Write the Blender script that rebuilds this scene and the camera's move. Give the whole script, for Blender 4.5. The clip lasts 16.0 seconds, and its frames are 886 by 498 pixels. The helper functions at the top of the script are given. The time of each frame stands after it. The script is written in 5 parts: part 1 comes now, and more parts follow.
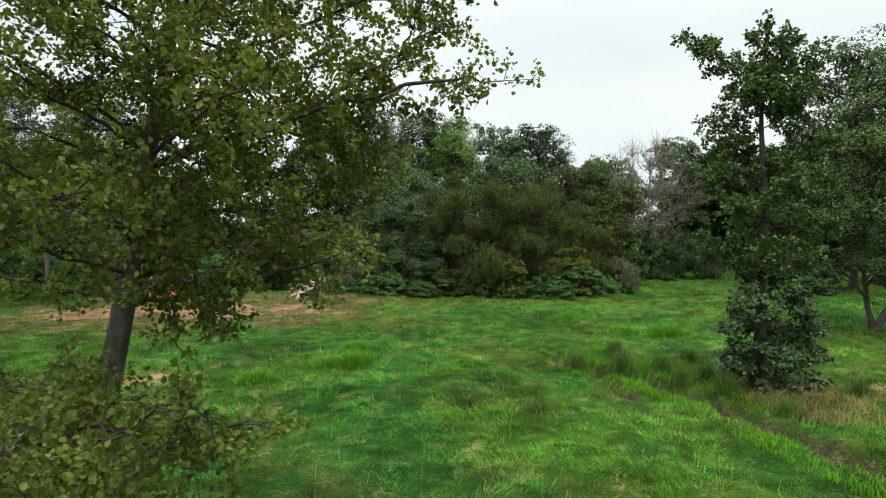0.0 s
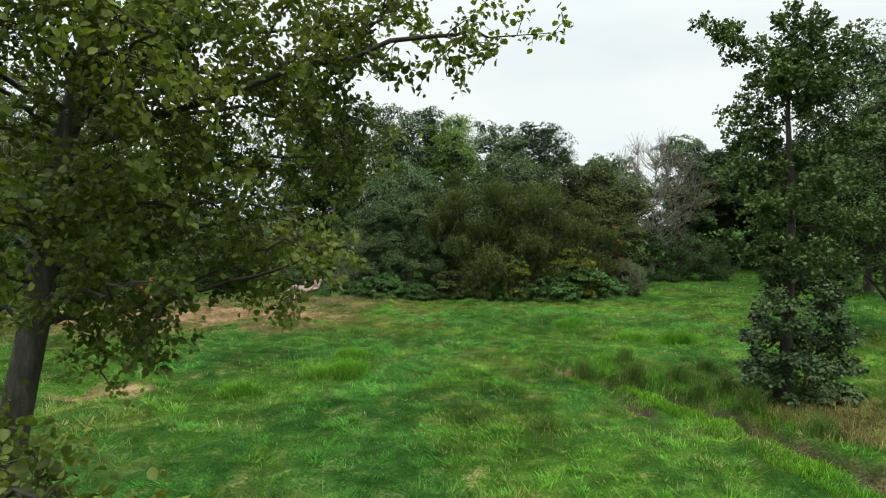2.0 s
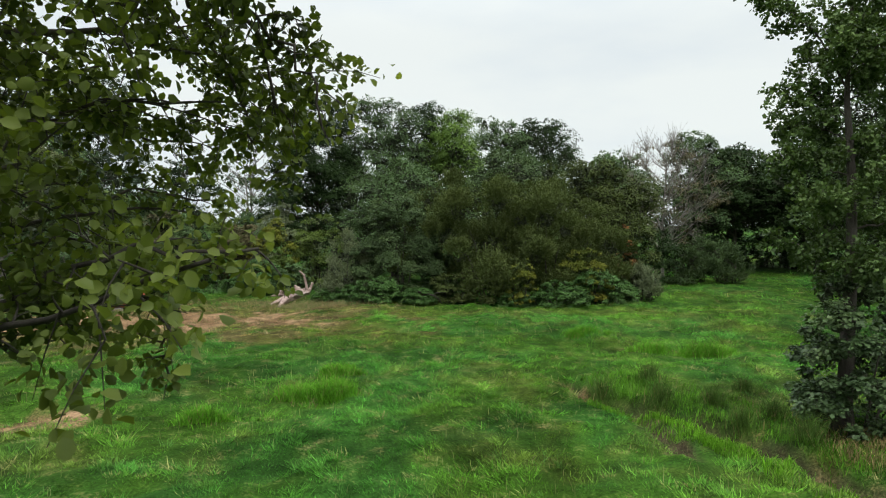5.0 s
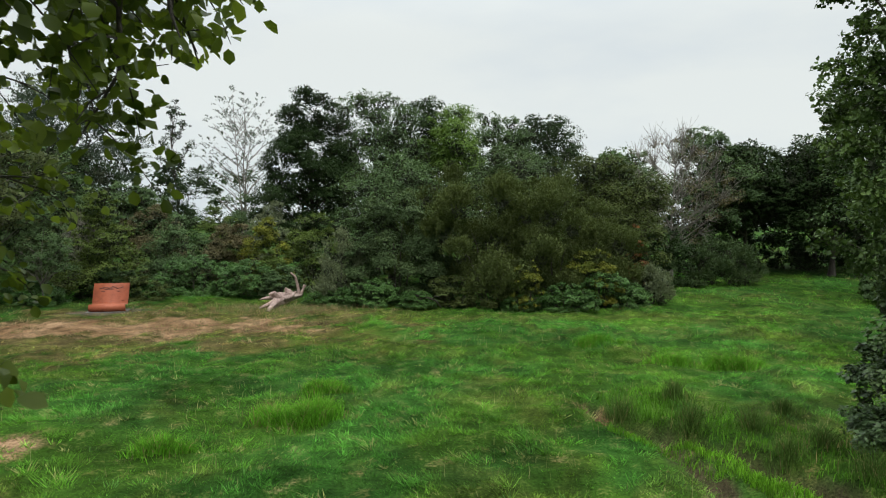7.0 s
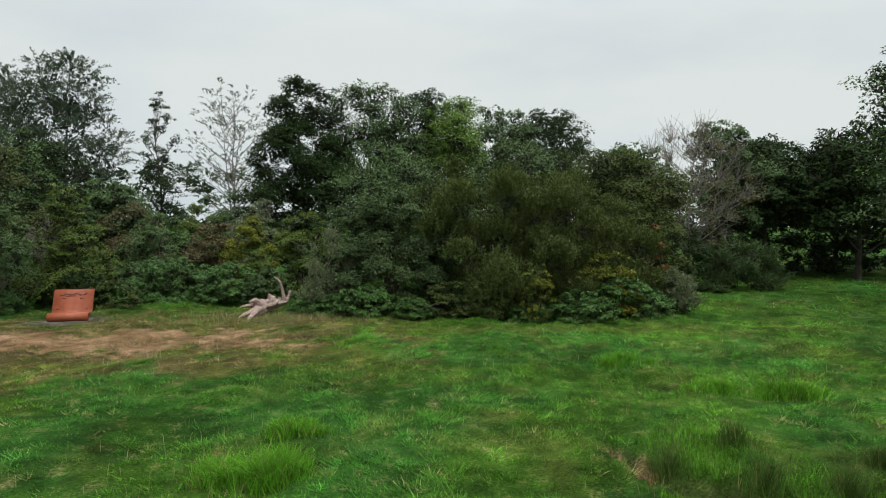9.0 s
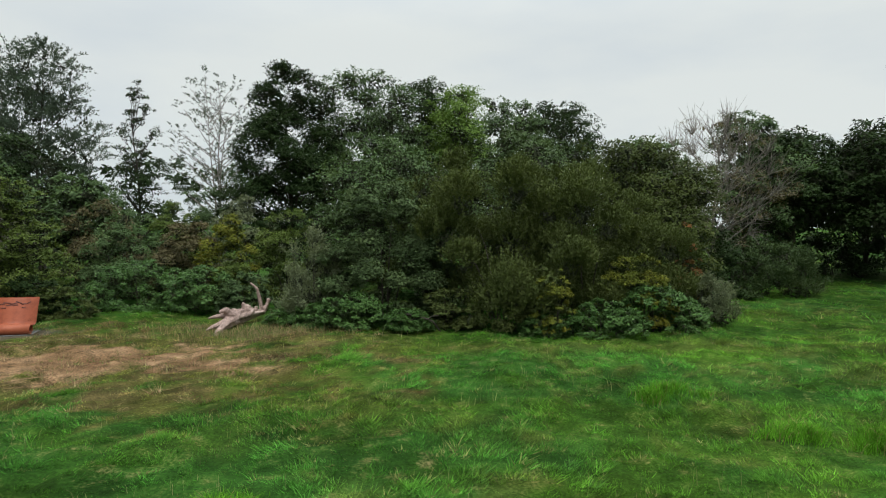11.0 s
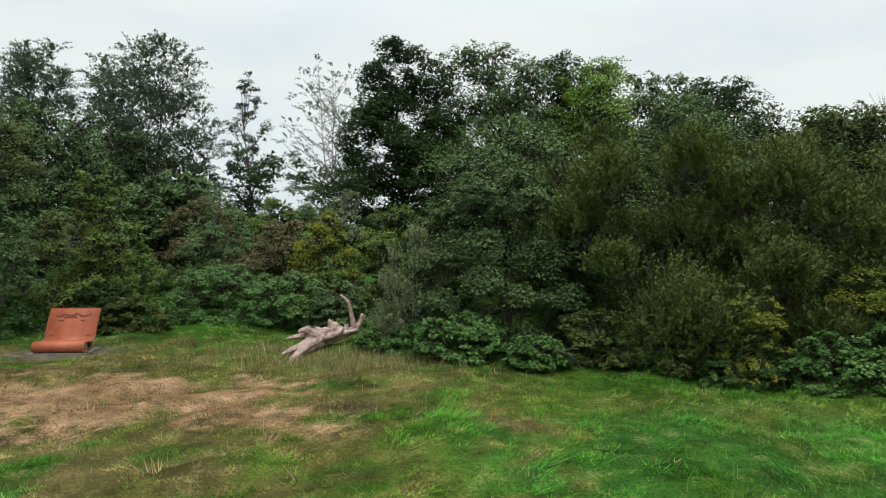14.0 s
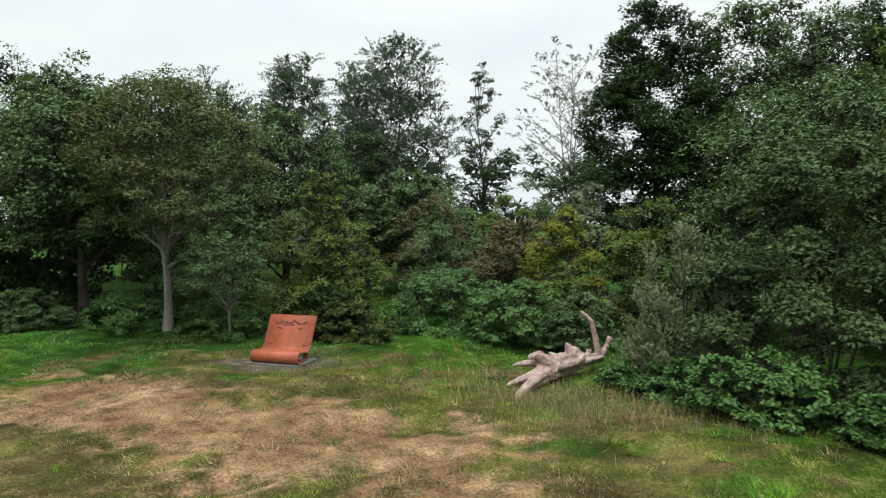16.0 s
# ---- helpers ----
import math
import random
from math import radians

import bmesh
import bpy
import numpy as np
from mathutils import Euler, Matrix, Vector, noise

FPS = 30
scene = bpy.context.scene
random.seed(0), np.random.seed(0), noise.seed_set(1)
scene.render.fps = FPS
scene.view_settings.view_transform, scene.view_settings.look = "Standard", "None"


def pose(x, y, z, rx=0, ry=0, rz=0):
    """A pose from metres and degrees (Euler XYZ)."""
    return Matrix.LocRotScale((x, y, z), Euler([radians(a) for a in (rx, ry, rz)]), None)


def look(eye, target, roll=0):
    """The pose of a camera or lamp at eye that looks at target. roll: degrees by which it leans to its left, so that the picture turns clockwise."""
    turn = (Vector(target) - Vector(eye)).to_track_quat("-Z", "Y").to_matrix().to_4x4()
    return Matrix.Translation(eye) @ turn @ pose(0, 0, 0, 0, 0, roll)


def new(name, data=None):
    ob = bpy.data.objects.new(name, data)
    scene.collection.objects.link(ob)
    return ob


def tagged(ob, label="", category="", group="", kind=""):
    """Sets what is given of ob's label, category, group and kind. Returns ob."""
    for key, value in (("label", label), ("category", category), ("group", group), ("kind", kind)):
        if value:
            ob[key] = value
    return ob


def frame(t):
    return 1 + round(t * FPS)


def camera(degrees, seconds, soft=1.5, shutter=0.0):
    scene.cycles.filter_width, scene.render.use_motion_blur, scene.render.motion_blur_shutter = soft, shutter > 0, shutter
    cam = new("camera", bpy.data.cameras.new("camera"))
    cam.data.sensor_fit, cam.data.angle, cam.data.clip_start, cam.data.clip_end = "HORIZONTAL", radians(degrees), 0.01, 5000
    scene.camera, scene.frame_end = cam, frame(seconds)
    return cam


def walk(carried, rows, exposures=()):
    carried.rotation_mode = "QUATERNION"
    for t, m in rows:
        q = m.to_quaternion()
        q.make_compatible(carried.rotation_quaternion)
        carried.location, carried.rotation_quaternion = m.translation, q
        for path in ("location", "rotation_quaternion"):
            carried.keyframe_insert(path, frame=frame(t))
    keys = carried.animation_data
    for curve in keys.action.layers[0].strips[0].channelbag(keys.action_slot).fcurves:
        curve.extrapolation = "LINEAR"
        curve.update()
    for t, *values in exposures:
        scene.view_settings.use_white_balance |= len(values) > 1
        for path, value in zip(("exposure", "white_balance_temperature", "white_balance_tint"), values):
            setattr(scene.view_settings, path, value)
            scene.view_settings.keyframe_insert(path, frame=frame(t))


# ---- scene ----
cam = camera(69.3, 16.0, 1.1, 0.15)
METRES, EYE, TILT, LEAN, TURN = 17.14, 3.0, 0.0, 0.0, 0.0
ROWS = [
    (0.0, 0.0, 0.0, 0.0, 0.01, -2.42, -0.28),
    (0.5, 0.0002, 0.0127, -0.0002, 0.03, -2.4, -0.29),
    (1.0, 0.0006, 0.0276, -0.0006, 0.03, -2.41, -0.29),
    (1.5, 0.0012, 0.0413, -0.001, 0.04, -2.42, -0.3),
    (2.0, 0.0016, 0.0578, -0.0012, 0.05, -2.4, -0.32),
    (2.5, 0.002, 0.0719, -0.0014, 0.06, -2.38, -0.32),
    (3.0, 0.0027, 0.0869, -0.0017, 0.08, -2.38, -0.33),
    (3.5, 0.003, 0.1022, -0.0022, 0.09, -2.38, -0.35),
    (4.0, 0.0033, 0.1201, -0.0026, 0.09, -2.37, -0.34),
    (6.5, 0.0052, 0.2209, -0.0038, 0.12, -2.41, -0.39),
    (7.0, 0.0056, 0.2428, -0.004, 0.13, -2.43, -0.4),
    (7.5, 0.0059, 0.2714, -0.0039, 0.15, -2.44, -0.41),
    (8.0, 0.0062, 0.3063, -0.0039, 0.16, -2.45, -0.42),
    (8.5, 0.0066, 0.3422, -0.0045, 0.18, -2.44, -0.44),
    (9.0, 0.0066, 0.3784, -0.005, 0.19, -2.43, -0.44),
    (11.5, 0.0104, 0.5878, -0.0118, 0.53, -2.31, -0.5),
    (12.0, 0.0108, 0.6308, -0.013, 1.46, -2.29, -0.48),
    (12.5, 0.0096, 0.6728, -0.0143, 3.42, -2.29, -0.45),
    (13.0, 0.0067, 0.7176, -0.0153, 5.69, -2.29, -0.39),
    (13.5, 0.0021, 0.7629, -0.016, 8.04, -2.3, -0.35),
    (14.0, -0.0058, 0.8087, -0.0158, 11.85, -2.34, -0.26),
    (14.5, -0.0167, 0.8532, -0.0171, 16.22, -2.33, -0.16),
    (15.0, -0.0323, 0.8967, -0.0167, 21.39, -2.4, 0.01),
    (15.5, -0.0526, 0.9416, -0.0175, 27.76, -2.35, 0.11),
    (16.0, -0.077, 0.9836, -0.0182, 32.84, -2.36, 0.24),
]
walk(cam, [(t, pose(0, 0, EYE, TILT, LEAN, TURN) @ pose(METRES * x, METRES * y, METRES * z, 90 + pitch, roll, yaw)) for t, x, y, z, yaw, pitch, roll in ROWS],
     [(0.0, 0.17), (4.0, 0.1), (7.0, -0.07), (9.0, -0.19), (13.0, -0.07), (16.0, 0.18)])


# ---- sky and light: a bright overcast afternoon ----
world = bpy.data.worlds.new("sky")
scene.world = world
world.use_nodes = True
wn, wl = world.node_tree.nodes, world.node_tree.links
wn.clear()
w_out = wn.new("ShaderNodeOutputWorld")
w_bg = wn.new("ShaderNodeBackground")
w_sky = wn.new("ShaderNodeTexSky")
w_sky.sky_type, w_sky.sun_disc = "NISHITA", False
w_sky.sun_elevation, w_sky.sun_rotation = radians(68), radians(160)
w_coord, w_map = wn.new("ShaderNodeTexCoord"), wn.new("ShaderNodeMapping")
w_map.inputs["Scale"].default_value = (1.0, 1.0, 3.2)
w_noise = wn.new("ShaderNodeTexNoise")
w_noise.inputs["Scale"].default_value, w_noise.inputs["Detail"].default_value = 1.7, 6
w_ramp = wn.new("ShaderNodeValToRGB")
w_ramp.color_ramp.elements[0].position, w_ramp.color_ramp.elements[0].color = 0.34, (6.9, 7.7, 8.3, 1)
w_ramp.color_ramp.elements[1].position, w_ramp.color_ramp.elements[1].color = 0.62, (8.6, 9.1, 8.9, 1)
w_mix = wn.new("ShaderNodeMixRGB")
w_mix.inputs[0].default_value = 0.93
wl.new(w_coord.outputs["Generated"], w_map.inputs["Vector"])
wl.new(w_map.outputs["Vector"], w_noise.inputs["Vector"])
wl.new(w_noise.outputs["Fac"], w_ramp.inputs["Fac"])
wl.new(w_sky.outputs["Color"], w_mix.inputs[1])
wl.new(w_ramp.outputs["Color"], w_mix.inputs[2])
w_split, w_lift, w_scale = wn.new("ShaderNodeSeparateXYZ"), wn.new("ShaderNodeMapRange"), wn.new("ShaderNodeVectorMath")
w_lift.interpolation_type = "SMOOTHSTEP"
w_lift.inputs["From Min"].default_value, w_lift.inputs["From Max"].default_value = 0.25, 1.0
w_lift.inputs["To Min"].default_value, w_lift.inputs["To Max"].default_value = 1.0, 4.0
w_scale.operation = "SCALE"
wl.new(w_coord.outputs["Generated"], w_split.inputs["Vector"])
wl.new(w_split.outputs["Z"], w_lift.inputs["Value"])
wl.new(w_mix.outputs["Color"], w_scale.inputs[0])
wl.new(w_lift.outputs["Result"], w_scale.inputs["Scale"])
wl.new(w_scale.outputs["Vector"], w_bg.inputs["Color"])
w_bg.inputs["Strength"].default_value = 0.1
wl.new(w_bg.outputs["Background"], w_out.inputs["Surface"])

sun = new("sun", bpy.data.lights.new("sun", "SUN"))
sun.data.energy, sun.data.angle, sun.data.color = 1.7, radians(30), (1.0, 0.96, 0.9)
sun.matrix_world = look((0, 0, 60), (-60 * math.tan(radians(22)) * math.sin(radians(20)), 60 * math.tan(radians(22)) * math.cos(radians(20)), 0))


# ---- materials ----
def material(name):
    m = bpy.data.materials.new(name)
    m.use_nodes = True
    return m, m.node_tree.nodes, m.node_tree.links, m.node_tree.nodes["Principled BSDF"], m.node_tree.nodes["Material Output"]


def ramp_of(nodes, colours, lo=0.0, hi=1.0):
    r = nodes.new("ShaderNodeValToRGB")
    e = r.color_ramp.elements
    while len(e) < len(colours):
        e.new(0.5)
    for k, c in enumerate(colours):
        e[k].position, e[k].color = lo + (hi - lo) * k / (len(colours) - 1), (*c, 1)
    return r


def noise_of(nodes, links, scale, detail=4, source="Object"):
    c, n = nodes.new("ShaderNodeTexCoord"), nodes.new("ShaderNodeTexNoise")
    n.inputs["Scale"].default_value, n.inputs["Detail"].default_value = scale, detail
    links.new(c.outputs[source], n.inputs["Vector"])
    return n


def leafy(name, colours, through_light=0.35, rough=0.5, patch=0.8, gloss=0.03, vary=0.5):
    """Leaves: each one its own tint, drifting from spray to spray, with light passing through the blade."""
    m, n, l, b, out = material(name)
    geo = n.new("ShaderNodeNewGeometry")
    big = noise_of(n, l, patch, 3)
    add = n.new("ShaderNodeMath")
    add.operation = "MULTIPLY_ADD"
    add.inputs[1].default_value = 0.32
    sub = n.new("ShaderNodeMath")
    sub.operation = "MULTIPLY_ADD"
    sub.inputs[1].default_value, sub.inputs[2].default_value = 1.3, -0.31
    l.new(big.outputs["Fac"], sub.inputs[0])
    l.new(geo.outputs["Random Per Island"], add.inputs[0])
    l.new(sub.outputs[0], add.inputs[2])
    mid = colours[len(colours) // 2] if len(colours) == 3 else [(a + b) / 2 for a, b in zip(colours[1], colours[2])]
    r = ramp_of(n, [tuple(0.64 * (vary * v + (1 - vary) * w) for v, w in zip(c, mid)) for c in colours])
    l.new(add.outputs[0], r.inputs["Fac"])
    l.new(r.outputs["Color"], b.inputs["Base Color"])
    b.inputs["Roughness"].default_value = rough
    b.inputs["Specular IOR Level"].default_value = gloss
    tr, mix = n.new("ShaderNodeBsdfTranslucent"), n.new("ShaderNodeMixShader")
    hue = n.new("ShaderNodeMixRGB")
    hue.blend_type, hue.inputs[0].default_value, hue.inputs[2].default_value = "MULTIPLY", 1.0, (1.25, 1.3, 0.5, 1)
    l.new(r.outputs["Color"], hue.inputs[1])
    l.new(hue.outputs["Color"], tr.inputs["Color"])
    mix.inputs[0].default_value = through_light * 0.45
    l.new(b.outputs[0], mix.inputs[1])
    l.new(tr.outputs[0], mix.inputs[2])
    l.new(mix.outputs[0], out.inputs["Surface"])
    return m


def woody(name, colours, scale=14.0, rough=0.9, bump=0.9, stretch=(1, 1, 0.2)):
    m, n, l, b, out = material(name)
    c, mp, t = n.new("ShaderNodeTexCoord"), n.new("ShaderNodeMapping"), n.new("ShaderNodeTexNoise")
    mp.inputs["Scale"].default_value = stretch
    t.inputs["Scale"].default_value, t.inputs["Detail"].default_value, t.inputs["Roughness"].default_value = scale, 8, 0.7
    l.new(c.outputs["Object"], mp.inputs["Vector"])
    l.new(mp.outputs["Vector"], t.inputs["Vector"])
    big = noise_of(n, l, 1.6, 2)
    mixf = n.new("ShaderNodeMath")
    mixf.operation = "MULTIPLY_ADD"
    mixf.inputs[1].default_value = 0.6
    half = n.new("ShaderNodeMath")
    half.operation = "MULTIPLY"
    half.inputs[1].default_value = 0.42
    l.new(big.outputs["Fac"], half.inputs[0])
    l.new(t.outputs["Fac"], mixf.inputs[0])
    l.new(half.outputs[0], mixf.inputs[2])
    r = ramp_of(n, colours, 0.3, 0.72)
    l.new(mixf.outputs[0], r.inputs["Fac"])
    l.new(r.outputs["Color"], b.inputs["Base Color"])
    b.inputs["Roughness"].default_value, b.inputs["Specular IOR Level"].default_value = rough, 0.2
    bp = n.new("ShaderNodeBump")
    bp.inputs["Strength"].default_value, bp.inputs["Distance"].default_value = bump, 0.03
    l.new(t.outputs["Fac"], bp.inputs["Height"])
    l.new(bp.outputs[0], b.inputs["Normal"])
    return m


ALDER = leafy("alder_leaf", [(0.021, 0.032, 0.008), (0.084, 0.117, 0.024), (0.205, 0.26, 0.053), (0.45, 0.5, 0.13)], 0.95, 0.42, 1.2, 0.12, 1.0)
ALDER_DEEP = leafy("alder_leaf_deep", [(0.022, 0.042, 0.013), (0.09, 0.145, 0.04), (0.22, 0.315, 0.09)], 0.3, 0.42, 1.0, 0.1, 0.85)
IVY = leafy("ivy_leaf", [(0.024, 0.048, 0.018), (0.075, 0.125, 0.045), (0.19, 0.26, 0.1)], 0.15, 0.4, 1.0, 0.15, 0.9)
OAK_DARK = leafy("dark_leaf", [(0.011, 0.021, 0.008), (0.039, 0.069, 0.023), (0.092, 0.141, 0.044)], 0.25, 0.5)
MID_GREEN = leafy("mid_green_leaf", [(0.034, 0.058, 0.025), (0.114, 0.182, 0.075), (0.25, 0.355, 0.145)], 0.32)
LIGHT_GREEN = leafy("light_green_leaf", [(0.06, 0.105, 0.022), (0.17, 0.28, 0.06), (0.33, 0.48, 0.115)], 0.35)
GREY_GREEN = leafy("grey_green_leaf", [(0.06, 0.075, 0.04), (0.19, 0.225, 0.125), (0.4, 0.44, 0.27)], 0.25, 0.55)
WILLOW = leafy("willow_leaf", [(0.034, 0.050, 0.034), (0.110, 0.150, 0.105), (0.26, 0.31, 0.235)], 0.25, 0.55)
SALLOW = leafy("sallow_leaf", [(0.03, 0.042, 0.014), (0.09, 0.118, 0.036), (0.2, 0.235, 0.072)], 0.28, 0.5)
SALLOW_PALE = leafy("sallow_leaf_pale", [(0.02, 0.035, 0.015), (0.084, 0.13, 0.052), (0.25, 0.33, 0.14)], 0.28, 0.5)
BRAMBLE = leafy("bramble_leaf", [(0.02, 0.046, 0.014), (0.09, 0.185, 0.048), (0.25, 0.42, 0.13)], 0.25, 0.4, 0.8, 0.1)
OLIVE = leafy("olive_leaf", [(0.05, 0.072, 0.025), (0.12, 0.145, 0.055), (0.235, 0.215, 0.1)], 0.35)
YOUNG = leafy("young_leaf", [(0.05, 0.08, 0.02), (0.13, 0.185, 0.045), (0.27, 0.34, 0.09)], 0.35)
YELLOWING = leafy("yellowing_leaf", [(0.05, 0.08, 0.018), (0.13, 0.165, 0.03), (0.26, 0.265, 0.042), (0.52, 0.44, 0.07)], 0.35, vary=0.9)
RUSSET = leafy("russet_leaf", [(0.08, 0.06, 0.024), (0.26, 0.125, 0.05), (0.52, 0.19, 0.06)], 0.3)
BROWNISH = leafy("brownish_leaf", [(0.05, 0.055, 0.024), (0.15, 0.132, 0.068), (0.28, 0.215, 0.13)], 0.3)
BARK = woody("bark", [(0.012, 0.01, 0.008), (0.045, 0.038, 0.03), (0.1, 0.088, 0.07)])
BARK_ALDER = woody("alder_bark", [(0.016, 0.014, 0.011), (0.08, 0.073, 0.06), (0.21, 0.195, 0.165)], 22.0, 0.9, 1.0, (1, 1, 0.3))
# dark twig-toned fill that stands for the shade inside crowns and bushes
SHADE_FILL = woody("shade_fill", [(0.01, 0.012, 0.006), (0.024, 0.029, 0.014), (0.05, 0.057, 0.03)])
BARK_PALE = woody("pale_bark", [(0.075, 0.068, 0.056), (0.165, 0.150, 0.128), (0.270, 0.247, 0.210)])
DEADWOOD = woody("bleached_wood", [(0.05, 0.033, 0.027), (0.29, 0.205, 0.175), (0.6, 0.47, 0.42)], 17.0, 0.8, 1.0, (1, 0.25, 1))

GRASS, _n, _l, _b, _o = material("grass_blade")
_a = _n.new("ShaderNodeAttribute")
_a.attribute_name = "tint"
_g = _n.new("ShaderNodeNewGeometry")
_h = _n.new("ShaderNodeHueSaturation")
_v = _n.new("ShaderNodeMapRange")
_v.inputs["To Min"].default_value, _v.inputs["To Max"].default_value = 0.65, 1.4
_l.new(_g.outputs["Random Per Island"], _v.inputs["Value"])
_l.new(_v.outputs["Result"], _h.inputs["Value"])
_l.new(_a.outputs["Color"], _h.inputs["Color"])
_l.new(_h.outputs["Color"], _b.inputs["Base Color"])
_b.inputs["Roughness"].default_value, _b.inputs["Specular IOR Level"].default_value = 0.55, 0.03
_t, _m = _n.new("ShaderNodeBsdfTranslucent"), _n.new("ShaderNodeMixShader")
_l.new(_h.outputs["Color"], _t.inputs["Color"])
_m.inputs[0].default_value = 0.3
_l.new(_b.outputs[0], _m.inputs[1])
_l.new(_t.outputs[0], _m.inputs[2])
_l.new(_m.outputs[0], _o.inputs["Surface"])

SOIL, _n, _l, _b, _o = material("turf_and_soil")
_a, _w = _n.new("ShaderNodeAttribute"), _n.new("ShaderNodeAttribute")
_a.attribute_name, _w.attribute_name = "tint", "bare"
_x, _y, _z = noise_of(_n, _l, 3.2, 10), noise_of(_n, _l, 26.0, 8), noise_of(_n, _l, 0.9, 6)
_r1, _r2 = ramp_of(_n, [(0.6, 0.6, 0.6), (1.3, 1.3, 1.3)], 0.3, 0.7), ramp_of(_n, [(0.5, 0.5, 0.5), (1.35, 1.35, 1.35)], 0.3, 0.7)
_l.new(_x.outputs["Fac"], _r1.inputs["Fac"])
_l.new(_y.outputs["Fac"], _r2.inputs["Fac"])
_m1, _m2, _m3 = _n.new("ShaderNodeMixRGB"), _n.new("ShaderNodeMixRGB"), _n.new("ShaderNodeMixRGB")
for _q in (_m1, _m2):
    _q.blend_type, _q.inputs[0].default_value = "MULTIPLY", 1.0
_e1, _e2, _e3 = _n.new("ShaderNodeMath"), _n.new("ShaderNodeMath"), _n.new("ShaderNodeMapRange")
_e1.operation, _e2.operation = "MULTIPLY_ADD", "MULTIPLY_ADD"
_e1.inputs[1].default_value, _e2.inputs[1].default_value = 1.5, 0.9
_l.new(_x.outputs["Fac"], _e1.inputs[0])
_l.new(_w.outputs["Fac"], _e1.inputs[2])
_l.new(_y.outputs["Fac"], _e2.inputs[0])
_l.new(_e1.outputs[0], _e2.inputs[2])
_e3.inputs["From Min"].default_value, _e3.inputs["From Max"].default_value = 1.32, 2.15
_l.new(_e2.outputs[0], _e3.inputs["Value"])
_sand = ramp_of(_n, [(0.11, 0.062, 0.031), (0.18, 0.11, 0.058), (0.245, 0.157, 0.092)], 0.32, 0.68)
_l.new(_z.outputs["Fac"], _sand.inputs["Fac"])
_l.new(_e3.outputs["Result"], _m3.inputs[0])
_l.new(_a.outputs["Color"], _m3.inputs[1])
_l.new(_sand.outputs["Color"], _m3.inputs[2])
_l.new(_m3.outputs["Color"], _m1.inputs[1])
_l.new(_r1.outputs["Color"], _m1.inputs[2])
_l.new(_m1.outputs["Color"], _m2.inputs[1])
_l.new(_r2.outputs["Color"], _m2.inputs[2])
_l.new(_m2.outputs["Color"], _b.inputs["Base Color"])
_b.inputs["Roughness"].default_value, _b.inputs["Specular IOR Level"].default_value = 0.95, 0.03
_p = _n.new("ShaderNodeBump")
_p.inputs["Strength"].default_value, _p.inputs["Distance"].default_value = 0.9, 0.05
_l.new(_y.outputs["Fac"], _p.inputs["Height"])
_l.new(_p.outputs[0], _b.inputs["Normal"])

RUST = woody("rust_red_steel", [(0.144, 0.036, 0.018), (0.259, 0.068, 0.032), (0.317, 0.094, 0.047)], 5.0, 0.5, 0.12, (1, 1, 1))
DARK_MARK = woody("dark_mark", [(0.07, 0.028, 0.02), (0.12, 0.042, 0.03), (0.16, 0.055, 0.038)], 12.0, 0.7, 0.1)
CONCRETE = woody("concrete", [(0.06, 0.056, 0.05), (0.12, 0.115, 0.108), (0.18, 0.175, 0.168)], 14.0, 0.9, 0.3, (1, 1, 1))


# ---- mesh helpers ----
def mesh_of(name, verts, faces, mat, tint=None, smooth=False):
    """A mesh from arrays; every face has the same number of corners."""
    verts, faces = np.asarray(verts, dtype=np.float32), np.asarray(faces, dtype=np.int32)
    me = bpy.data.meshes.new(name)
    k = faces.shape[1]
    me.vertices.add(len(verts))
    me.vertices.foreach_set("co", verts.ravel())
    me.loops.add(faces.size)
    me.loops.foreach_set("vertex_index", faces.ravel())
    me.polygons.add(len(faces))
    me.polygons.foreach_set("loop_start", np.arange(len(faces), dtype=np.int32) * k)
    me.polygons.foreach_set("loop_total", np.full(len(faces), k, dtype=np.int32))
    if smooth:
        me.polygons.foreach_set("use_smooth", np.ones(len(faces), dtype=bool))
    if tint is not None:
        at = me.attributes.new("tint", "FLOAT_COLOR", "POINT")
        at.data.foreach_set("color", np.concatenate([tint, np.ones((len(tint), 1))], 1).astype(np.float32).ravel())
    me.update(calc_edges=True)
    me.materials.append(mat)
    return me


def part(name, me, parent, label=""):
    ob = new(name, me)
    ob.parent = parent
    return tagged(ob, label) if label else ob


def thing(name, label, category, at=(0, 0, 0), group="", kind=""):
    ob = new(name)
    ob.location = at
    return tagged(ob, label, category, group, kind)


def unit(v):
    return v / np.maximum(np.linalg.norm(v, axis=-1, keepdims=True), 1e-9)


# blade outlines: along, across, lift
KITE = (np.array([(0, 0, 0), (0.58, 0.46, 0.1), (1, 0, -0.08), (0.58, -0.46, 0.1)]), np.array([(0, 1, 2), (0, 2, 3)]))
BROAD = (np.array([(0, 0, 0), (0.5, 0.42, 0.1), (1, 0, -0.08), (0.5, -0.42, 0.1)]), np.array([(0, 1, 2), (0, 2, 3)]))
ROUND = (np.array([(0, 0, 0), (0.3, 0.33, 0.13), (0.72, 0.36, 0.1), (1, 0.0, -0.1), (0.7, -0.37, 0.13), (0.28, -0.32, 0.1)]),
         np.array([(0, 1, 2), (0, 2, 3), (0, 3, 4), (0, 4, 5)]))


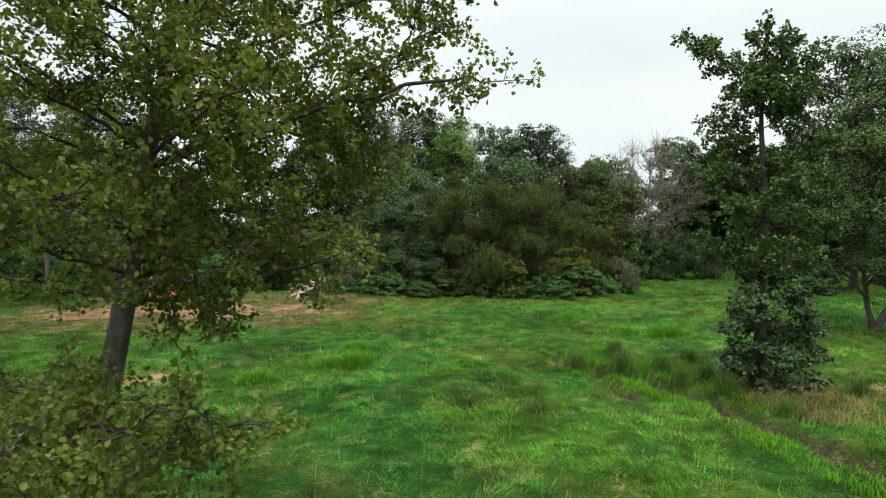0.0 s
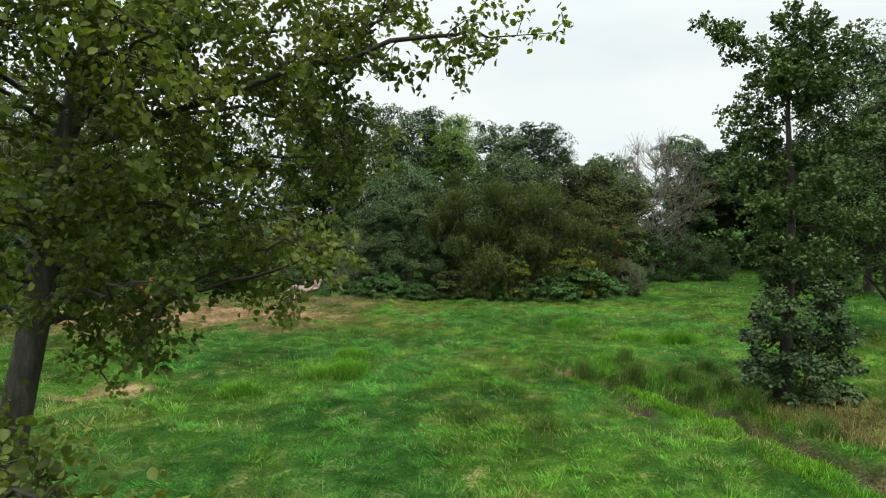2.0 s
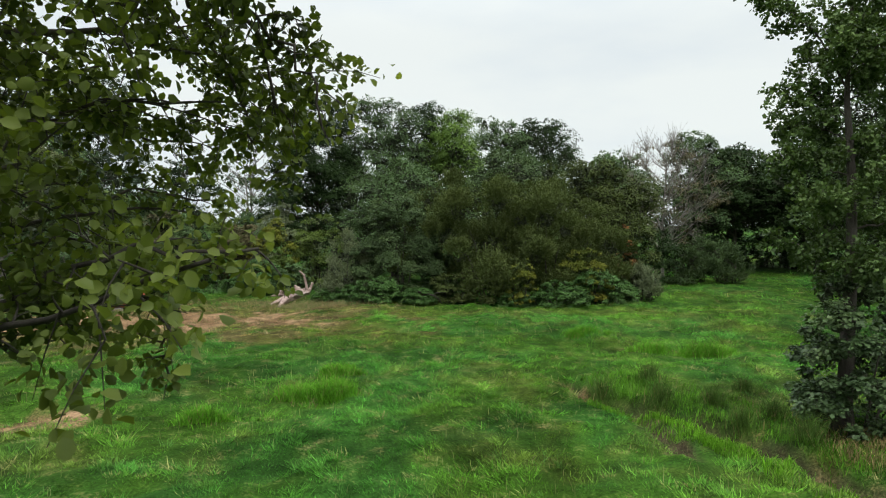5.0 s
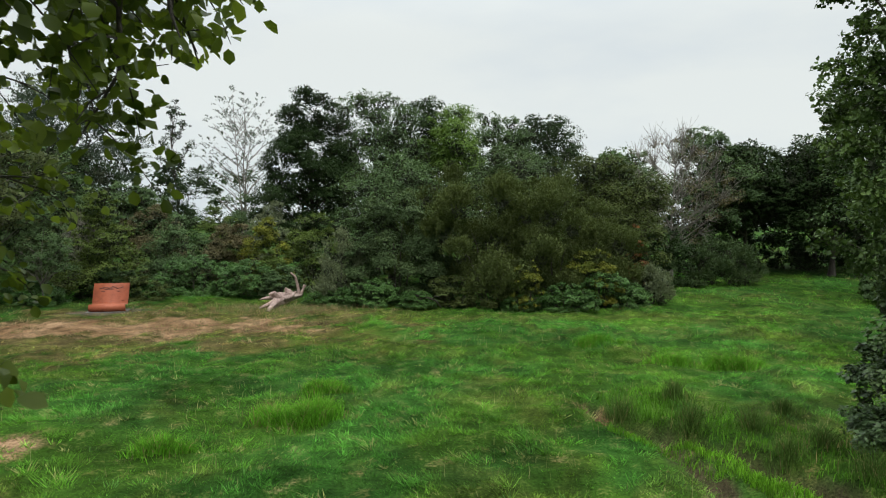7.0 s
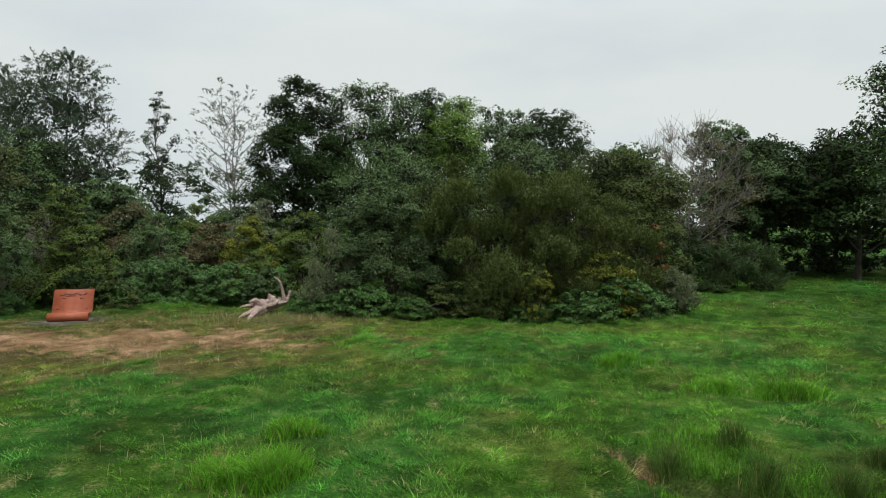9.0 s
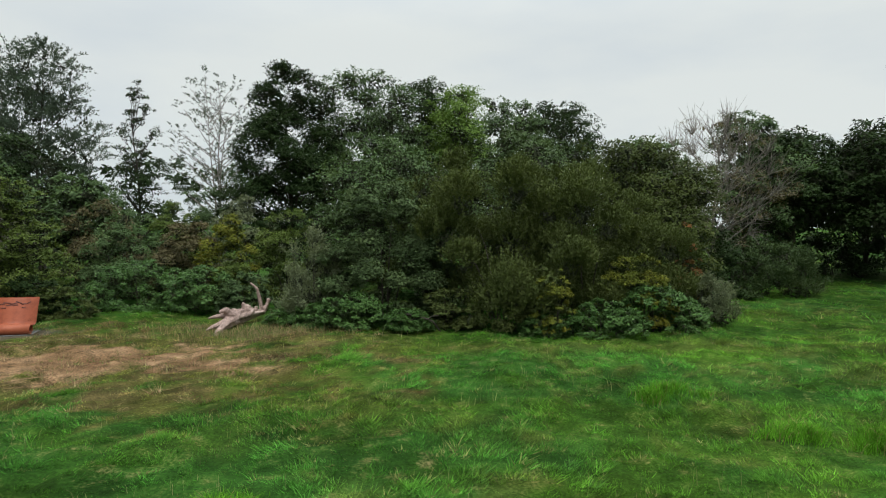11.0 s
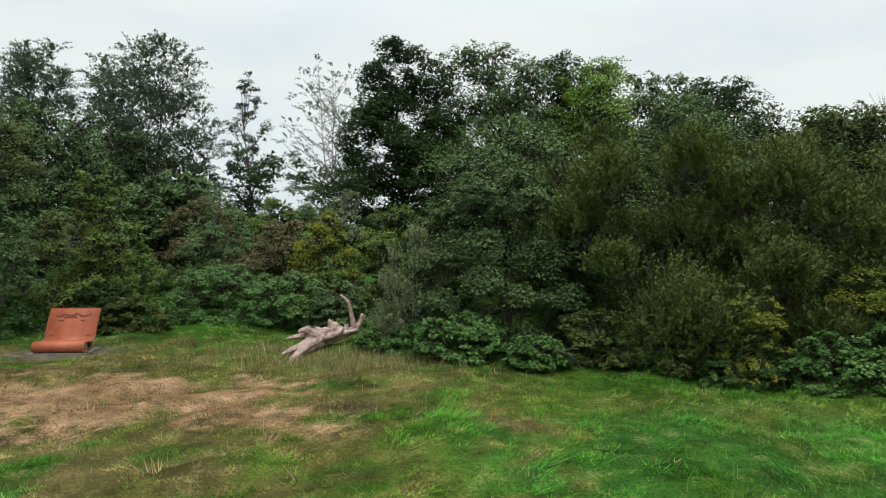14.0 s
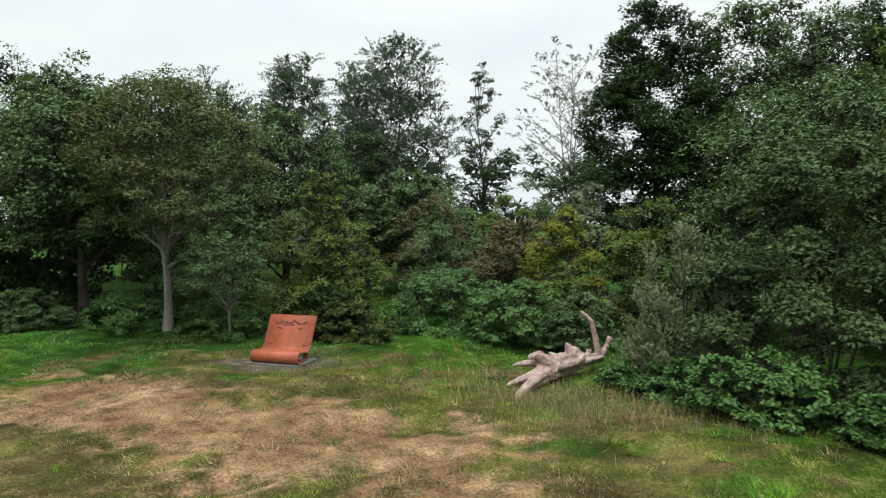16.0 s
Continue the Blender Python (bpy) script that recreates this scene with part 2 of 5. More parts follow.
def leaf_arrays(rng, pos, along, size, form, up=0.9, out=0.0):
    """Vertices and faces of leaves at pos that point along."""
    n = len(pos)
    along = unit(along)
    nor = rng.normal(size=(n, 3)) * 0.6 + np.array((0, 0, up)) + out
    side = unit(np.cross(along, nor))
    nor = np.cross(side, along)
    shape, fc = form
    v = pos[:, None] + size[:, None, None] * (shape[None, :, 0:1] * along[:, None] + shape[None, :, 1:2] * side[:, None] + shape[None, :, 2:3] * nor[:, None])
    f = fc[None] + (np.arange(n) * len(shape))[:, None, None]
    return v.reshape(-1, 3), f.reshape(-1, 3)


def tube(points, radii, sides=7, wobble=0.0, rng=None):
    """A tapered round limb along points: vertices and four-cornered faces."""
    p, r = np.asarray(points, float), np.asarray(radii, float)
    d = unit(np.gradient(p, axis=0))
    ref = np.where(np.abs(d[:, 2:3]) > 0.9, np.array([[1.0, 0, 0]]), np.array([[0, 0, 1.0]]))
    a = unit(np.cross(d, ref))
    b = np.cross(d, a)
    ang = np.arange(sides) * 2 * np.pi / sides
    rr = r[:, None] * (1 + (rng.uniform(-wobble, wobble, (len(p), sides)) if rng is not None else 0))
    v = p[:, None] + rr[..., None] * (np.cos(ang)[None, :, None] * a[:, None] + np.sin(ang)[None, :, None] * b[:, None])
    i, j = np.meshgrid(np.arange(len(p) - 1), np.arange(sides), indexing="ij")
    k = (j + 1) % sides
    f = np.stack([i * sides + j, i * sides + k, (i + 1) * sides + k, (i + 1) * sides + j], -1).reshape(-1, 4)
    return v.reshape(-1, 3), f


def joined(pieces):
    vs, fs, o = [], [], 0
    for v, f in pieces:
        vs.append(v)
        fs.append(f + o)
        o += len(v)
    return np.concatenate(vs), np.concatenate(fs)


def curve(points, n):
    """A smooth line through points."""
    p = np.asarray(points, float)
    p = np.concatenate([2 * p[:1] - p[1:2], p, 2 * p[-1:] - p[-2:-1]])
    s = np.linspace(0, len(p) - 3 - 1e-6, n)
    i = s.astype(int)
    t = (s - i)[:, None]
    a, b, c, d = p[i], p[i + 1], p[i + 2], p[i + 3]
    return 0.5 * (2 * b + (c - a) * t + (2 * a - 5 * b + 4 * c - d) * t ** 2 + (3 * b - a - 3 * c + d) * t ** 3)


# ---- the lie of the land ----
DITCH = np.array([(2.5, 15.3), (3.1, 14.3), (3.9, 13.1), (4.6, 11.9), (4.87, 10.9), (5.07, 9.9), (5.32, 8.9), (5.7, 7.0), (6.3, 3.0), (6.9, -3.0)])

RUT = np.array([(2.5, 15.25), (2.8, 14.5), (3.05, 13.6), (3.35, 11.7), (3.5, 10.6)])


def lattice(x, y, seed):
    """Smooth random values between -1 and 1 over a unit lattice."""
    xi, yi = np.floor(x).astype(np.int64), np.floor(y).astype(np.int64)
    fx, fy = x - xi, y - yi
    fx, fy = fx * fx * (3 - 2 * fx), fy * fy * (3 - 2 * fy)

    def corner(i, j):
        h = (i * 374761393 + j * 668265263 + seed * 974634777) & 0xFFFFFFFF
        h = ((h ^ (h >> 13)) * 1274126177) & 0xFFFFFFFF
        h = ((h ^ (h >> 16)) * 2246822519) & 0xFFFFFFFF
        return ((h ^ (h >> 15)) & 0xFFFF) / 32767.5 - 1
    return (corner(xi, yi) * (1 - fx) + corner(xi + 1, yi) * fx) * (1 - fy) + (corner(xi, yi + 1) * (1 - fx) + corner(xi + 1, yi + 1) * fx) * fy


def waves(x, y, scale, seed):
    """Smooth random relief between about -1.5 and 1.5, in three octaves turned against each other."""
    out, amp, f = 0, 1.0, 2.0 / scale
    for k in range(3):
        c, q = math.cos(0.7 + 1.1 * k), math.sin(0.7 + 1.1 * k)
        out = out + amp * lattice((x * c - y * q) * f + 37.3 * k, (x * q + y * c) * f - 11.9 * k, seed * 7 + k)
        amp, f = amp * 0.55, f * 2.1
    return out * 1.25


def off_line(x, y, line):
    """Distance to a broken line, and how far along it (0 to 1)."""
    best, along = np.full(np.shape(x), 1e9), np.zeros(np.shape(x))
    for k in range(len(line) - 1):
        a, d = line[k], line[k + 1] - line[k]
        t = np.clip(((x - a[0]) * d[0] + (y - a[1]) * d[1]) / (d @ d), 0, 1)
        q = np.hypot(x - a[0] - t * d[0], y - a[1] - t * d[1])
        along = np.where(q < best, (k + t) / (len(line) - 1), along)
        best = np.minimum(best, q)
    return best, along


def smooth01(v, lo, hi):
    t = np.clip((v - lo) / (hi - lo), 0, 1)
    return t * t * (3 - 2 * t)


def height_at(x, y):
    x, y = np.asarray(x, float), np.asarray(y, float)
    z = -0.1 + 0.05 * waves(x, y, 14, 3) + 0.055 * waves(x, y, 2.6, 4) + 0.042 * waves(x, y, 0.9, 5)
    z = z - 0.14 * smooth01(-x, 1, 8) * smooth01(y, 14, 22)
    d, a = off_line(x, y, DITCH)
    d = d + 0.06 * waves(x, y, 0.9, 6)
    z = z - 0.32 * np.exp(-(d / 0.3) ** 4) * smooth01(a, -0.02, 0.1) - 0.06 * np.exp(-(d / 1.0) ** 2)
    w = 1 - smooth01(np.hypot(x + 11.64, y - 26.44), 1.0, 1.8)
    z = z * (1 - w) - 0.27 * w
    e, b = off_line(x, y, RUT)
    z = z - 0.16 * np.exp(-(np.hypot(x - 2.5, y - 15.2) / 0.2) ** 2)
    return z - 0.15 * np.exp(-((e + 0.05 * waves(x, y, 0.8, 7)) / 0.16) ** 2) * (1 - smooth01(b, 0.8, 1.0))


def blob(x, y, cx, cy, rx, ry, turn=0.0, rag=0.35, seed=1):
    """1 inside a ragged patch, 0 outside."""
    c, s = math.cos(turn), math.sin(turn)
    u, v = ((x - cx) * c + (y - cy) * s) / rx, (-(x - cx) * s + (y - cy) * c) / ry
    d = np.hypot(u, v) + rag * waves(x, y, 1.8, seed) * 0.6 + 0.3 * waves(x, y, 0.55, seed + 50)
    return 1 - smooth01(d, 0.75, 1.15)


def bare_at(x, y, ditch=True):
    """Where the turf is worn to sandy soil."""
    d, a = off_line(x, y, DITCH)
    b = blob(x, y, -8.2, 23.0, 3.9, 1.7, 0.1, 0.45, 11)
    b = np.maximum(b, 0.9 * blob(x, y, -12.0, 22.6, 2.6, 1.4, 0.0, 0.4, 12))
    b = np.maximum(b, 0.7 * blob(x, y, -3.6, 22.2, 0.9, 0.35, 0.2, 0.4, 13))
    b = np.maximum(b, 0.85 * blob(x, y, -6.3, 12.6, 0.9, 0.6, 0.2, 0.4, 14))
    b = np.maximum(b, 0.9 * blob(x, y, 2.72, 14.85, 0.5, 0.2, -1.1, 0.3, 15))
    if not ditch:
        return b
    b = np.maximum(b, (1 - smooth01(d + 0.08 * waves(x, y, 0.8, 16), 0.06, 0.3)) * smooth01(a, 0.15, 0.3))
    return b


def turf_tint(x, y):
    """Colour of the turf: lush, worn, dry and mown streaks."""
    lush, mid, dry, straw = (np.array(c) for c in ((0.085, 0.262, 0.038), (0.122, 0.285, 0.03), (0.25, 0.26, 0.06), (0.37, 0.27, 0.12)))
    a = smooth01(waves(x, y, 5.5, 21) + 0.6 * waves(x, y, 1.4, 22), -0.9, 1.1)[..., None]
    c = lush * (1 - a) + mid * a
    worn = blob(x, y, -8.4, 23.0, 7.0, 4.4, 0.1, 0.5, 23) * 0.95
    worn = np.maximum(worn, 0.6 * blob(x, y, -5.0, 26.6, 2.8, 1.6, 0.0, 0.5, 31))
    worn = np.maximum(worn, 0.8 * blob(x, y, 6.6, 11.2, 1.5, 0.9, 0.2, 0.4, 24))
    worn = np.maximum(worn, 0.35 * (1 - smooth01(np.abs(y - 24.2 + 0.03 * (x - 2) ** 2 * -1), 0.1, 0.9)) * (np.abs(x - 1) < 7))
    b = np.clip(smooth01(waves(x, y, 3.2, 25) + 0.7 * waves(x, y, 0.9, 26), 0.0, 1.5) * 0.42 + worn, 0, 1)[..., None]
    c = c * (1 - b) + dry * b
    s = (np.clip(worn - 0.25, 0, 1) * smooth01(waves(x, y, 1.1, 27), -0.4, 0.8))[..., None]
    # x term: alder's shade put into the left turf, paler mown turf right
    m = np.maximum(1 + 0.24 * waves(x, y, 1.7, 28) + 0.22 * waves(x, y, 0.6, 29) + 0.13 * waves(x, y, 5.0, 30) + 0.18 * smooth01(x, -4, 2) - 0.07, 0.35)
    return np.clip((c * (1 - s) + straw * s) * m[..., None] * 0.655, 0.008, 0.9)


gx = np.concatenate([-np.geomspace(900, 24, 26), np.arange(-23, 1.4, 0.25), np.arange(1.5, 7.51, 0.1), np.arange(7.75, 23.01, 0.25), np.geomspace(24, 900, 26)])
gy = np.concatenate([-np.geomspace(900, 2.6, 26), np.arange(-2, 40.01, 0.25), np.geomspace(41, 900, 26)])
mx, my = np.meshgrid(gx, gy, indexing="ij")
ii, jj = np.meshgrid(np.arange(len(gx) - 1), np.arange(len(gy) - 1), indexing="ij")
q = ii * len(gy) + jj
bare = bare_at(mx, my, False)
# turf colour cut to 0.36: shade between blades put into the ground colour
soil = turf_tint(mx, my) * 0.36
ditch_d, ditch_a = off_line(mx, my, DITCH)
mud_ring = (0.75 * blob(mx, my, -11.7, 26.2, 1.25, 0.8, 0.37, 0.3, 33))[..., None]
soil = soil * (1 - mud_ring) + np.array((0.085, 0.07, 0.055)) * mud_ring
mud = ((1 - smooth01(ditch_d, 0.22, 0.4)) * 0.9 * smooth01(ditch_a, 0.0, 0.25))[..., None]
rut_d, rut_a = off_line(mx, my, RUT)
mud = np.maximum(mud, ((1 - smooth01(rut_d + 0.08 * waves(mx, my, 0.8, 8), 0.1, 0.28)) * (1 - smooth01(rut_a, 0.8, 1.0)))[..., None])
soil = soil * (1 - mud) + np.array((0.05, 0.041, 0.022)) * mud
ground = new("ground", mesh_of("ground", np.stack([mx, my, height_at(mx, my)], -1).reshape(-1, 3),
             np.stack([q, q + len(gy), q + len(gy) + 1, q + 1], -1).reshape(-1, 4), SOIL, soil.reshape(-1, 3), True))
at = ground.data.attributes.new("bare", "FLOAT", "POINT")
at.data.foreach_set("value", bare.astype(np.float32).ravel())
tagged(ground, "rough meadow turf worn to sandy soil in places", "ground", kind="structure")


# ---- grass ----
def blades(rng, x, y, h, wide, tint, lean=0.5):
    """Single bent blades, three triangles each."""
    n = len(x)
    z = height_at(x, y) - 0.01
    a = rng.uniform(0, 2 * np.pi, n)
    out = np.stack([np.cos(a), np.sin(a), 0 * a], -1)
    b = rng.uniform(0, 2 * np.pi, n)
    side = np.stack([np.cos(b), np.sin(b), 0 * b], -1) * wide[:, None] * 0.5
    root = np.stack([x, y, z], -1)
    l = (lean * rng.uniform(0.1, 1.0, n) * h)[:, None]
    mid = root + np.array((0, 0, 1.0)) * (h * 0.6)[:, None] + out * l * 0.35
    tip = root + np.array((0, 0, 1.0)) * (h * rng.uniform(0.75, 1.0, n))[:, None] + out * l
    v = np.stack([root - side, root + side, mid + side * 0.75, mid - side * 0.75, tip], 1)
    f = np.array([(0, 1, 2), (0, 2, 3), (3, 2, 4)])[None] + (np.arange(n) * 5)[:, None, None]
    return v.reshape(-1, 3), f.reshape(-1, 3), np.repeat(tint, 5, 0)


def sward(name, seed, x0, x1, y0, y1, tussocks, per, h, wide, label, spread=0.1, worn=False):
    """Turf of small tussocks: the blades of one tussock share a tint and fan outwards."""
    rng = np.random.default_rng(seed)
    cx, cy = rng.uniform(x0, x1, tussocks), rng.uniform(y0, y1, tussocks)
    d, a = off_line(cx, cy, DITCH)
    keep = (rng.uniform(size=tussocks) > bare_at(cx, cy) * 0.93) & ((d > 0.42) | (a < 0.15)) & (off_line(cx, cy, RUT)[0] + 0.09 * waves(cx, cy, 0.7, 9) > 0.14)
    if worn:
        keep = (blob(cx, cy, -8.4, 23.2, 7.0, 4.4, 0.1, 0.5, 23) > 0.15) & (waves(cx, cy, 1.1, 44) + 0.6 * waves(cx, cy, 3.4, 45) > rng.uniform(-0.7, 1.3, tussocks) + 0.35 * bare_at(cx, cy))
    cx, cy = cx[keep], cy[keep]
    n = len(cx)
    tint = turf_tint(cx, cy) * rng.uniform(0.62, 1.42, (n, 1))
    odd = rng.uniform(size=(n, 1))
    tint = np.clip(tint, 0.01, 1)
    tint = np.where(odd < 0.05, np.array((0.24, 0.24, 0.09)), np.where(odd > 0.94, np.array((0.07, 0.16, 0.035)), tint))
    if worn:
        pick = rng.uniform(size=(n, 1)) + 0.12 * waves(cx, cy, 1.6, 46)[:, None]
        tint = np.where(pick < 0.35, np.array((0.33, 0.24, 0.135)), np.where(pick < 0.65, np.array((0.2, 0.125, 0.065)), np.where(pick < 0.88, np.array((0.13, 0.15, 0.04)), np.array((0.07, 0.13, 0.025))))) * rng.uniform(0.42, 0.92, (n, 1))
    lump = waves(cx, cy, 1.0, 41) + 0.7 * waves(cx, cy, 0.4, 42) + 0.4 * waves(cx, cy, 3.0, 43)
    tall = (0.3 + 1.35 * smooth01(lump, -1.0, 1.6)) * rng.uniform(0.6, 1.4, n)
    # shading put into the tint: lit tips on tall lumps, dark hollows between
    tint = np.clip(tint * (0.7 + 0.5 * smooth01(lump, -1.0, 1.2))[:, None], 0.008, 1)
    tall = tall * (1 - 0.55 * blob(cx, cy, -8.4, 23.2, 6.8, 4.2, 0.1, 0.5, 23))
    m = n * per
    ang = rng.uniform(0, 2 * np.pi, m)
    r = spread * np.sqrt(rng.uniform(0, 1, m)) * 1.4
    x, y = np.repeat(cx, per) + r * np.cos(ang), np.repeat(cy, per) + r * np.sin(ang)
    hh = h * np.repeat(tall, per) * rng.uniform(0.5, 1.2, m)
    ang = ang + rng.normal(size=m) * 0.7
    lean = hh * (0.4 + 0.9 * r / (spread * 1.4))
    z = height_at(x, y) - 0.01
    b = rng.uniform(0, 2 * np.pi, m)
    w = wide * rng.uniform(0.6, 1.3, m) * 0.5
    side = np.stack([np.cos(b) * w, np.sin(b) * w, 0 * b], -1)
    root = np.stack([x, y, z], -1)
    drift = 0.6 * hh
    tip = root + np.stack([np.cos(ang) * lean + drift * np.repeat(waves(cx, cy, 4.0, 61), per), np.sin(ang) * lean + drift * np.repeat(waves(cx, cy, 4.0, 62), per), hh], -1)
    v = np.stack([root - side, root + side, tip], 1).reshape(-1, 3)
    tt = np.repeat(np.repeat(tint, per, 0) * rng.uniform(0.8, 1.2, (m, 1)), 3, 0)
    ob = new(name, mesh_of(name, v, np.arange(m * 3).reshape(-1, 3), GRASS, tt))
    return tagged(ob, label, "grass", kind="stuff")


sward("meadow_grass", 51, -10, 10, 6.5, 26.5, 34000, 15, 0.058, 0.0122, "short green meadow grass with dry stalks", 0.055)
sward("meadow_grass", 52, -23, -9.7, 13.5, 31, 4000, 15, 0.06, 0.015, "thin worn grass round the sandy patch", 0.16)
sward("worn_grass", 55, -16, 0.5, 18, 28, 6500, 20, 0.13, 0.012, "straw and brown grass tufts on the worn sandy ground", 0.09, True)
sward("meadow_grass", 53, 9.7, 26, 11.5, 43, 3600, 14, 0.085, 0.022, "rough grass at the edge of the wood", 0.2)
sward("meadow_grass", 54, -9.7, 9.7, 26.2, 34, 3000, 14, 0.065, 0.016, "grass running in under the bushes", 0.16)


# ---- trees and shrubs ----
def profile_of(shape, u):
    if shape == "round":
        return np.sqrt(np.clip(1 - ((u - 0.42) / 0.66) ** 2, 0.02, 1))
    if shape == "spire":
        return np.clip(1.04 - u, 0, 1) ** 0.75
    if shape == "vase":
        return 0.35 + 0.65 * np.sin(np.pi * np.clip(u * 0.75 + 0.12, 0, 1))
    return np.sqrt(np.clip(1 - u * u, 0, 1))


def spread_out(points, n):
    """n of the points, chosen so that they keep apart; and each one's distance to its nearest neighbour."""
    chosen = [0]
    d = np.linalg.norm(points - points[0], axis=1)
    for _ in range(n - 1):
        k = int(np.argmax(d))
        chosen.append(k)
        d = np.minimum(d, np.linalg.norm(points - points[k], axis=1))
    q = points[chosen]
    gap = np.linalg.norm(q[:, None] - q[None], axis=2) + np.eye(n) * 99
    return np.array(chosen), gap.min(1)


TRI = (np.array([(0.0, 0.3, 0.0), (0.28, -0.46, 0.05), (1, 0.1, -0.06)]), np.array([(0, 1, 2)]))
SLIM = (np.array([(0.0, 0.14, 0.0), (0.4, -0.27, 0.04), (1, 0.05, -0.05)]), np.array([(0, 1, 2)]))


def leaf_mass(rng, centre, rad, n, leaf, form, style="caps", flat=0.55, up=0.5, core=1.0, shoot=0.45):
    """Foliage on the lobes of a crown.
    caps: flattened sprays that lie on each lobe like shingles; shoots: upright leafy rods; plumes: arching feathery rods."""
    m = len(centre)
    mid = (centre * (rad ** 2)[:, None]).sum(0) / (rad ** 2).sum()
    weight = rad ** 2 * (0.65 - 0.35 * np.tanh((centre[:, 1] - mid[1]) / (0.4 * np.ptp(centre[:, 1]) + 0.1)))
    per = {"caps": 34, "shoots": 17, "plumes": 26}[style]
    ns = max(int(n / per), 1)
    idx = rng.choice(m, ns, p=weight / weight.sum())
    c, r = centre[idx], rad[idx][:, None]
    away = unit(c - mid) * 0.55
    e = unit(rng.normal(size=(ns, 3)) + away + np.array((0, 0, up)))
    e[:, 2] = np.where(e[:, 2] < -0.2, -0.5 * e[:, 2], e[:, 2])
    deep = rng.uniform(0.52, 1.06, (ns, 1))
    if style == "shoots":
        # shoots stand together in bouquets
        nb = max(ns // 36, 1)
        to = rng.integers(0, nb, ns)
        loose = rng.uniform(size=(ns, 1)) < 0.36
        deep = np.where(loose, rng.uniform(0.55, 0.95, (ns, 1)), rng.uniform(0.6, 1.15, (nb, 1))[to] * rng.uniform(0.9, 1.06, (ns, 1)))
        c, r = np.where(loose, c, c[:nb][to]), np.where(loose, r, r[:nb][to])
        e = np.where(loose, e, unit(e[:nb][to] + rng.normal(size=(ns, 3)) * 0.26))
    root = c + e * r * deep * np.array((1, 1, 0.88))
    if style == "caps":
        rs = (r * rng.uniform(0.2, 0.46, (ns, 1)))[:, None]
        g = unit(rng.normal(size=(ns, per, 3)) + e[:, None] * 0.5 + np.array((0, 0, 0.35)))
        tilt = e[:, None] * 0.35 + np.array((0, 0, 1.0))
        pos = root[:, None] + g * rs * rng.uniform(0.25, 1.0, (ns, per, 1)) ** 0.6 * np.array((1, 1, flat)) - np.array((0, 0, 0.22)) * rs * (g[..., :1] ** 2 + g[..., 1:2] ** 2)
        along = g * np.array((1, 1, 0.2)) + rng.normal(size=(ns, per, 3)) * 0.45 + np.array((0, 0, -0.3))
        face = tilt * 0.9 + g * 0.5
    else:
        arch = 0.75 if style == "plumes" else 0.12
        d = unit(e * (0.9 if style == "plumes" else 0.45) + np.array((0, 0, up)) + rng.normal(size=(ns, 3)) * 0.28)
        length = (shoot * rng.uniform(0.55, 1.25, (ns, 1)))[:, None]
        s = rng.uniform(0.02, 1.0, (ns, per, 1))
        pos = root[:, None] + d[:, None] * length * s + (e * np.array((1, 1, 0)) * arch * 0.5 + np.array((0, 0, -arch)) * 0.6)[:, None] * length * s ** 2
        q = rng.normal(size=(ns, per, 3))
        q = unit(q - d[:, None] * (q * d[:, None]).sum(-1, keepdims=True))
        pos = pos + q * leaf * 0.18
        along = q * 0.6 + d[:, None] * (1.0 - 0.2 * s) + np.array((0, 0, -0.2 * arch))
        face = (e * 0.5 + np.array((0, 0, 0.8)))[:, None] + q * 0.5
    size = leaf * rng.uniform(0.6, 1.35, ns * per)
    outer = leaf_arrays(rng, pos.reshape(-1, 3), along.reshape(-1, 3), size, form, 0.0, np.broadcast_to(face, pos.shape).reshape(-1, 3) * 2.2)
    if not core:
        return outer, None
    # dark slivers deep inside each lobe: shade between the leaves, put in as colour
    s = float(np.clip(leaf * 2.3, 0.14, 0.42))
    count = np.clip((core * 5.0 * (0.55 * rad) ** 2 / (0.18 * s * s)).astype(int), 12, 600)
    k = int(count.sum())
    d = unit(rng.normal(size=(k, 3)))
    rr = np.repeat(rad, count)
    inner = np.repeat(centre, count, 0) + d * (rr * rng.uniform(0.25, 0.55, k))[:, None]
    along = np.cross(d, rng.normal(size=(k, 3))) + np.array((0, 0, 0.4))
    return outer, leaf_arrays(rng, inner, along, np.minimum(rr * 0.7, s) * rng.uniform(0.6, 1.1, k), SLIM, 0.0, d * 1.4)


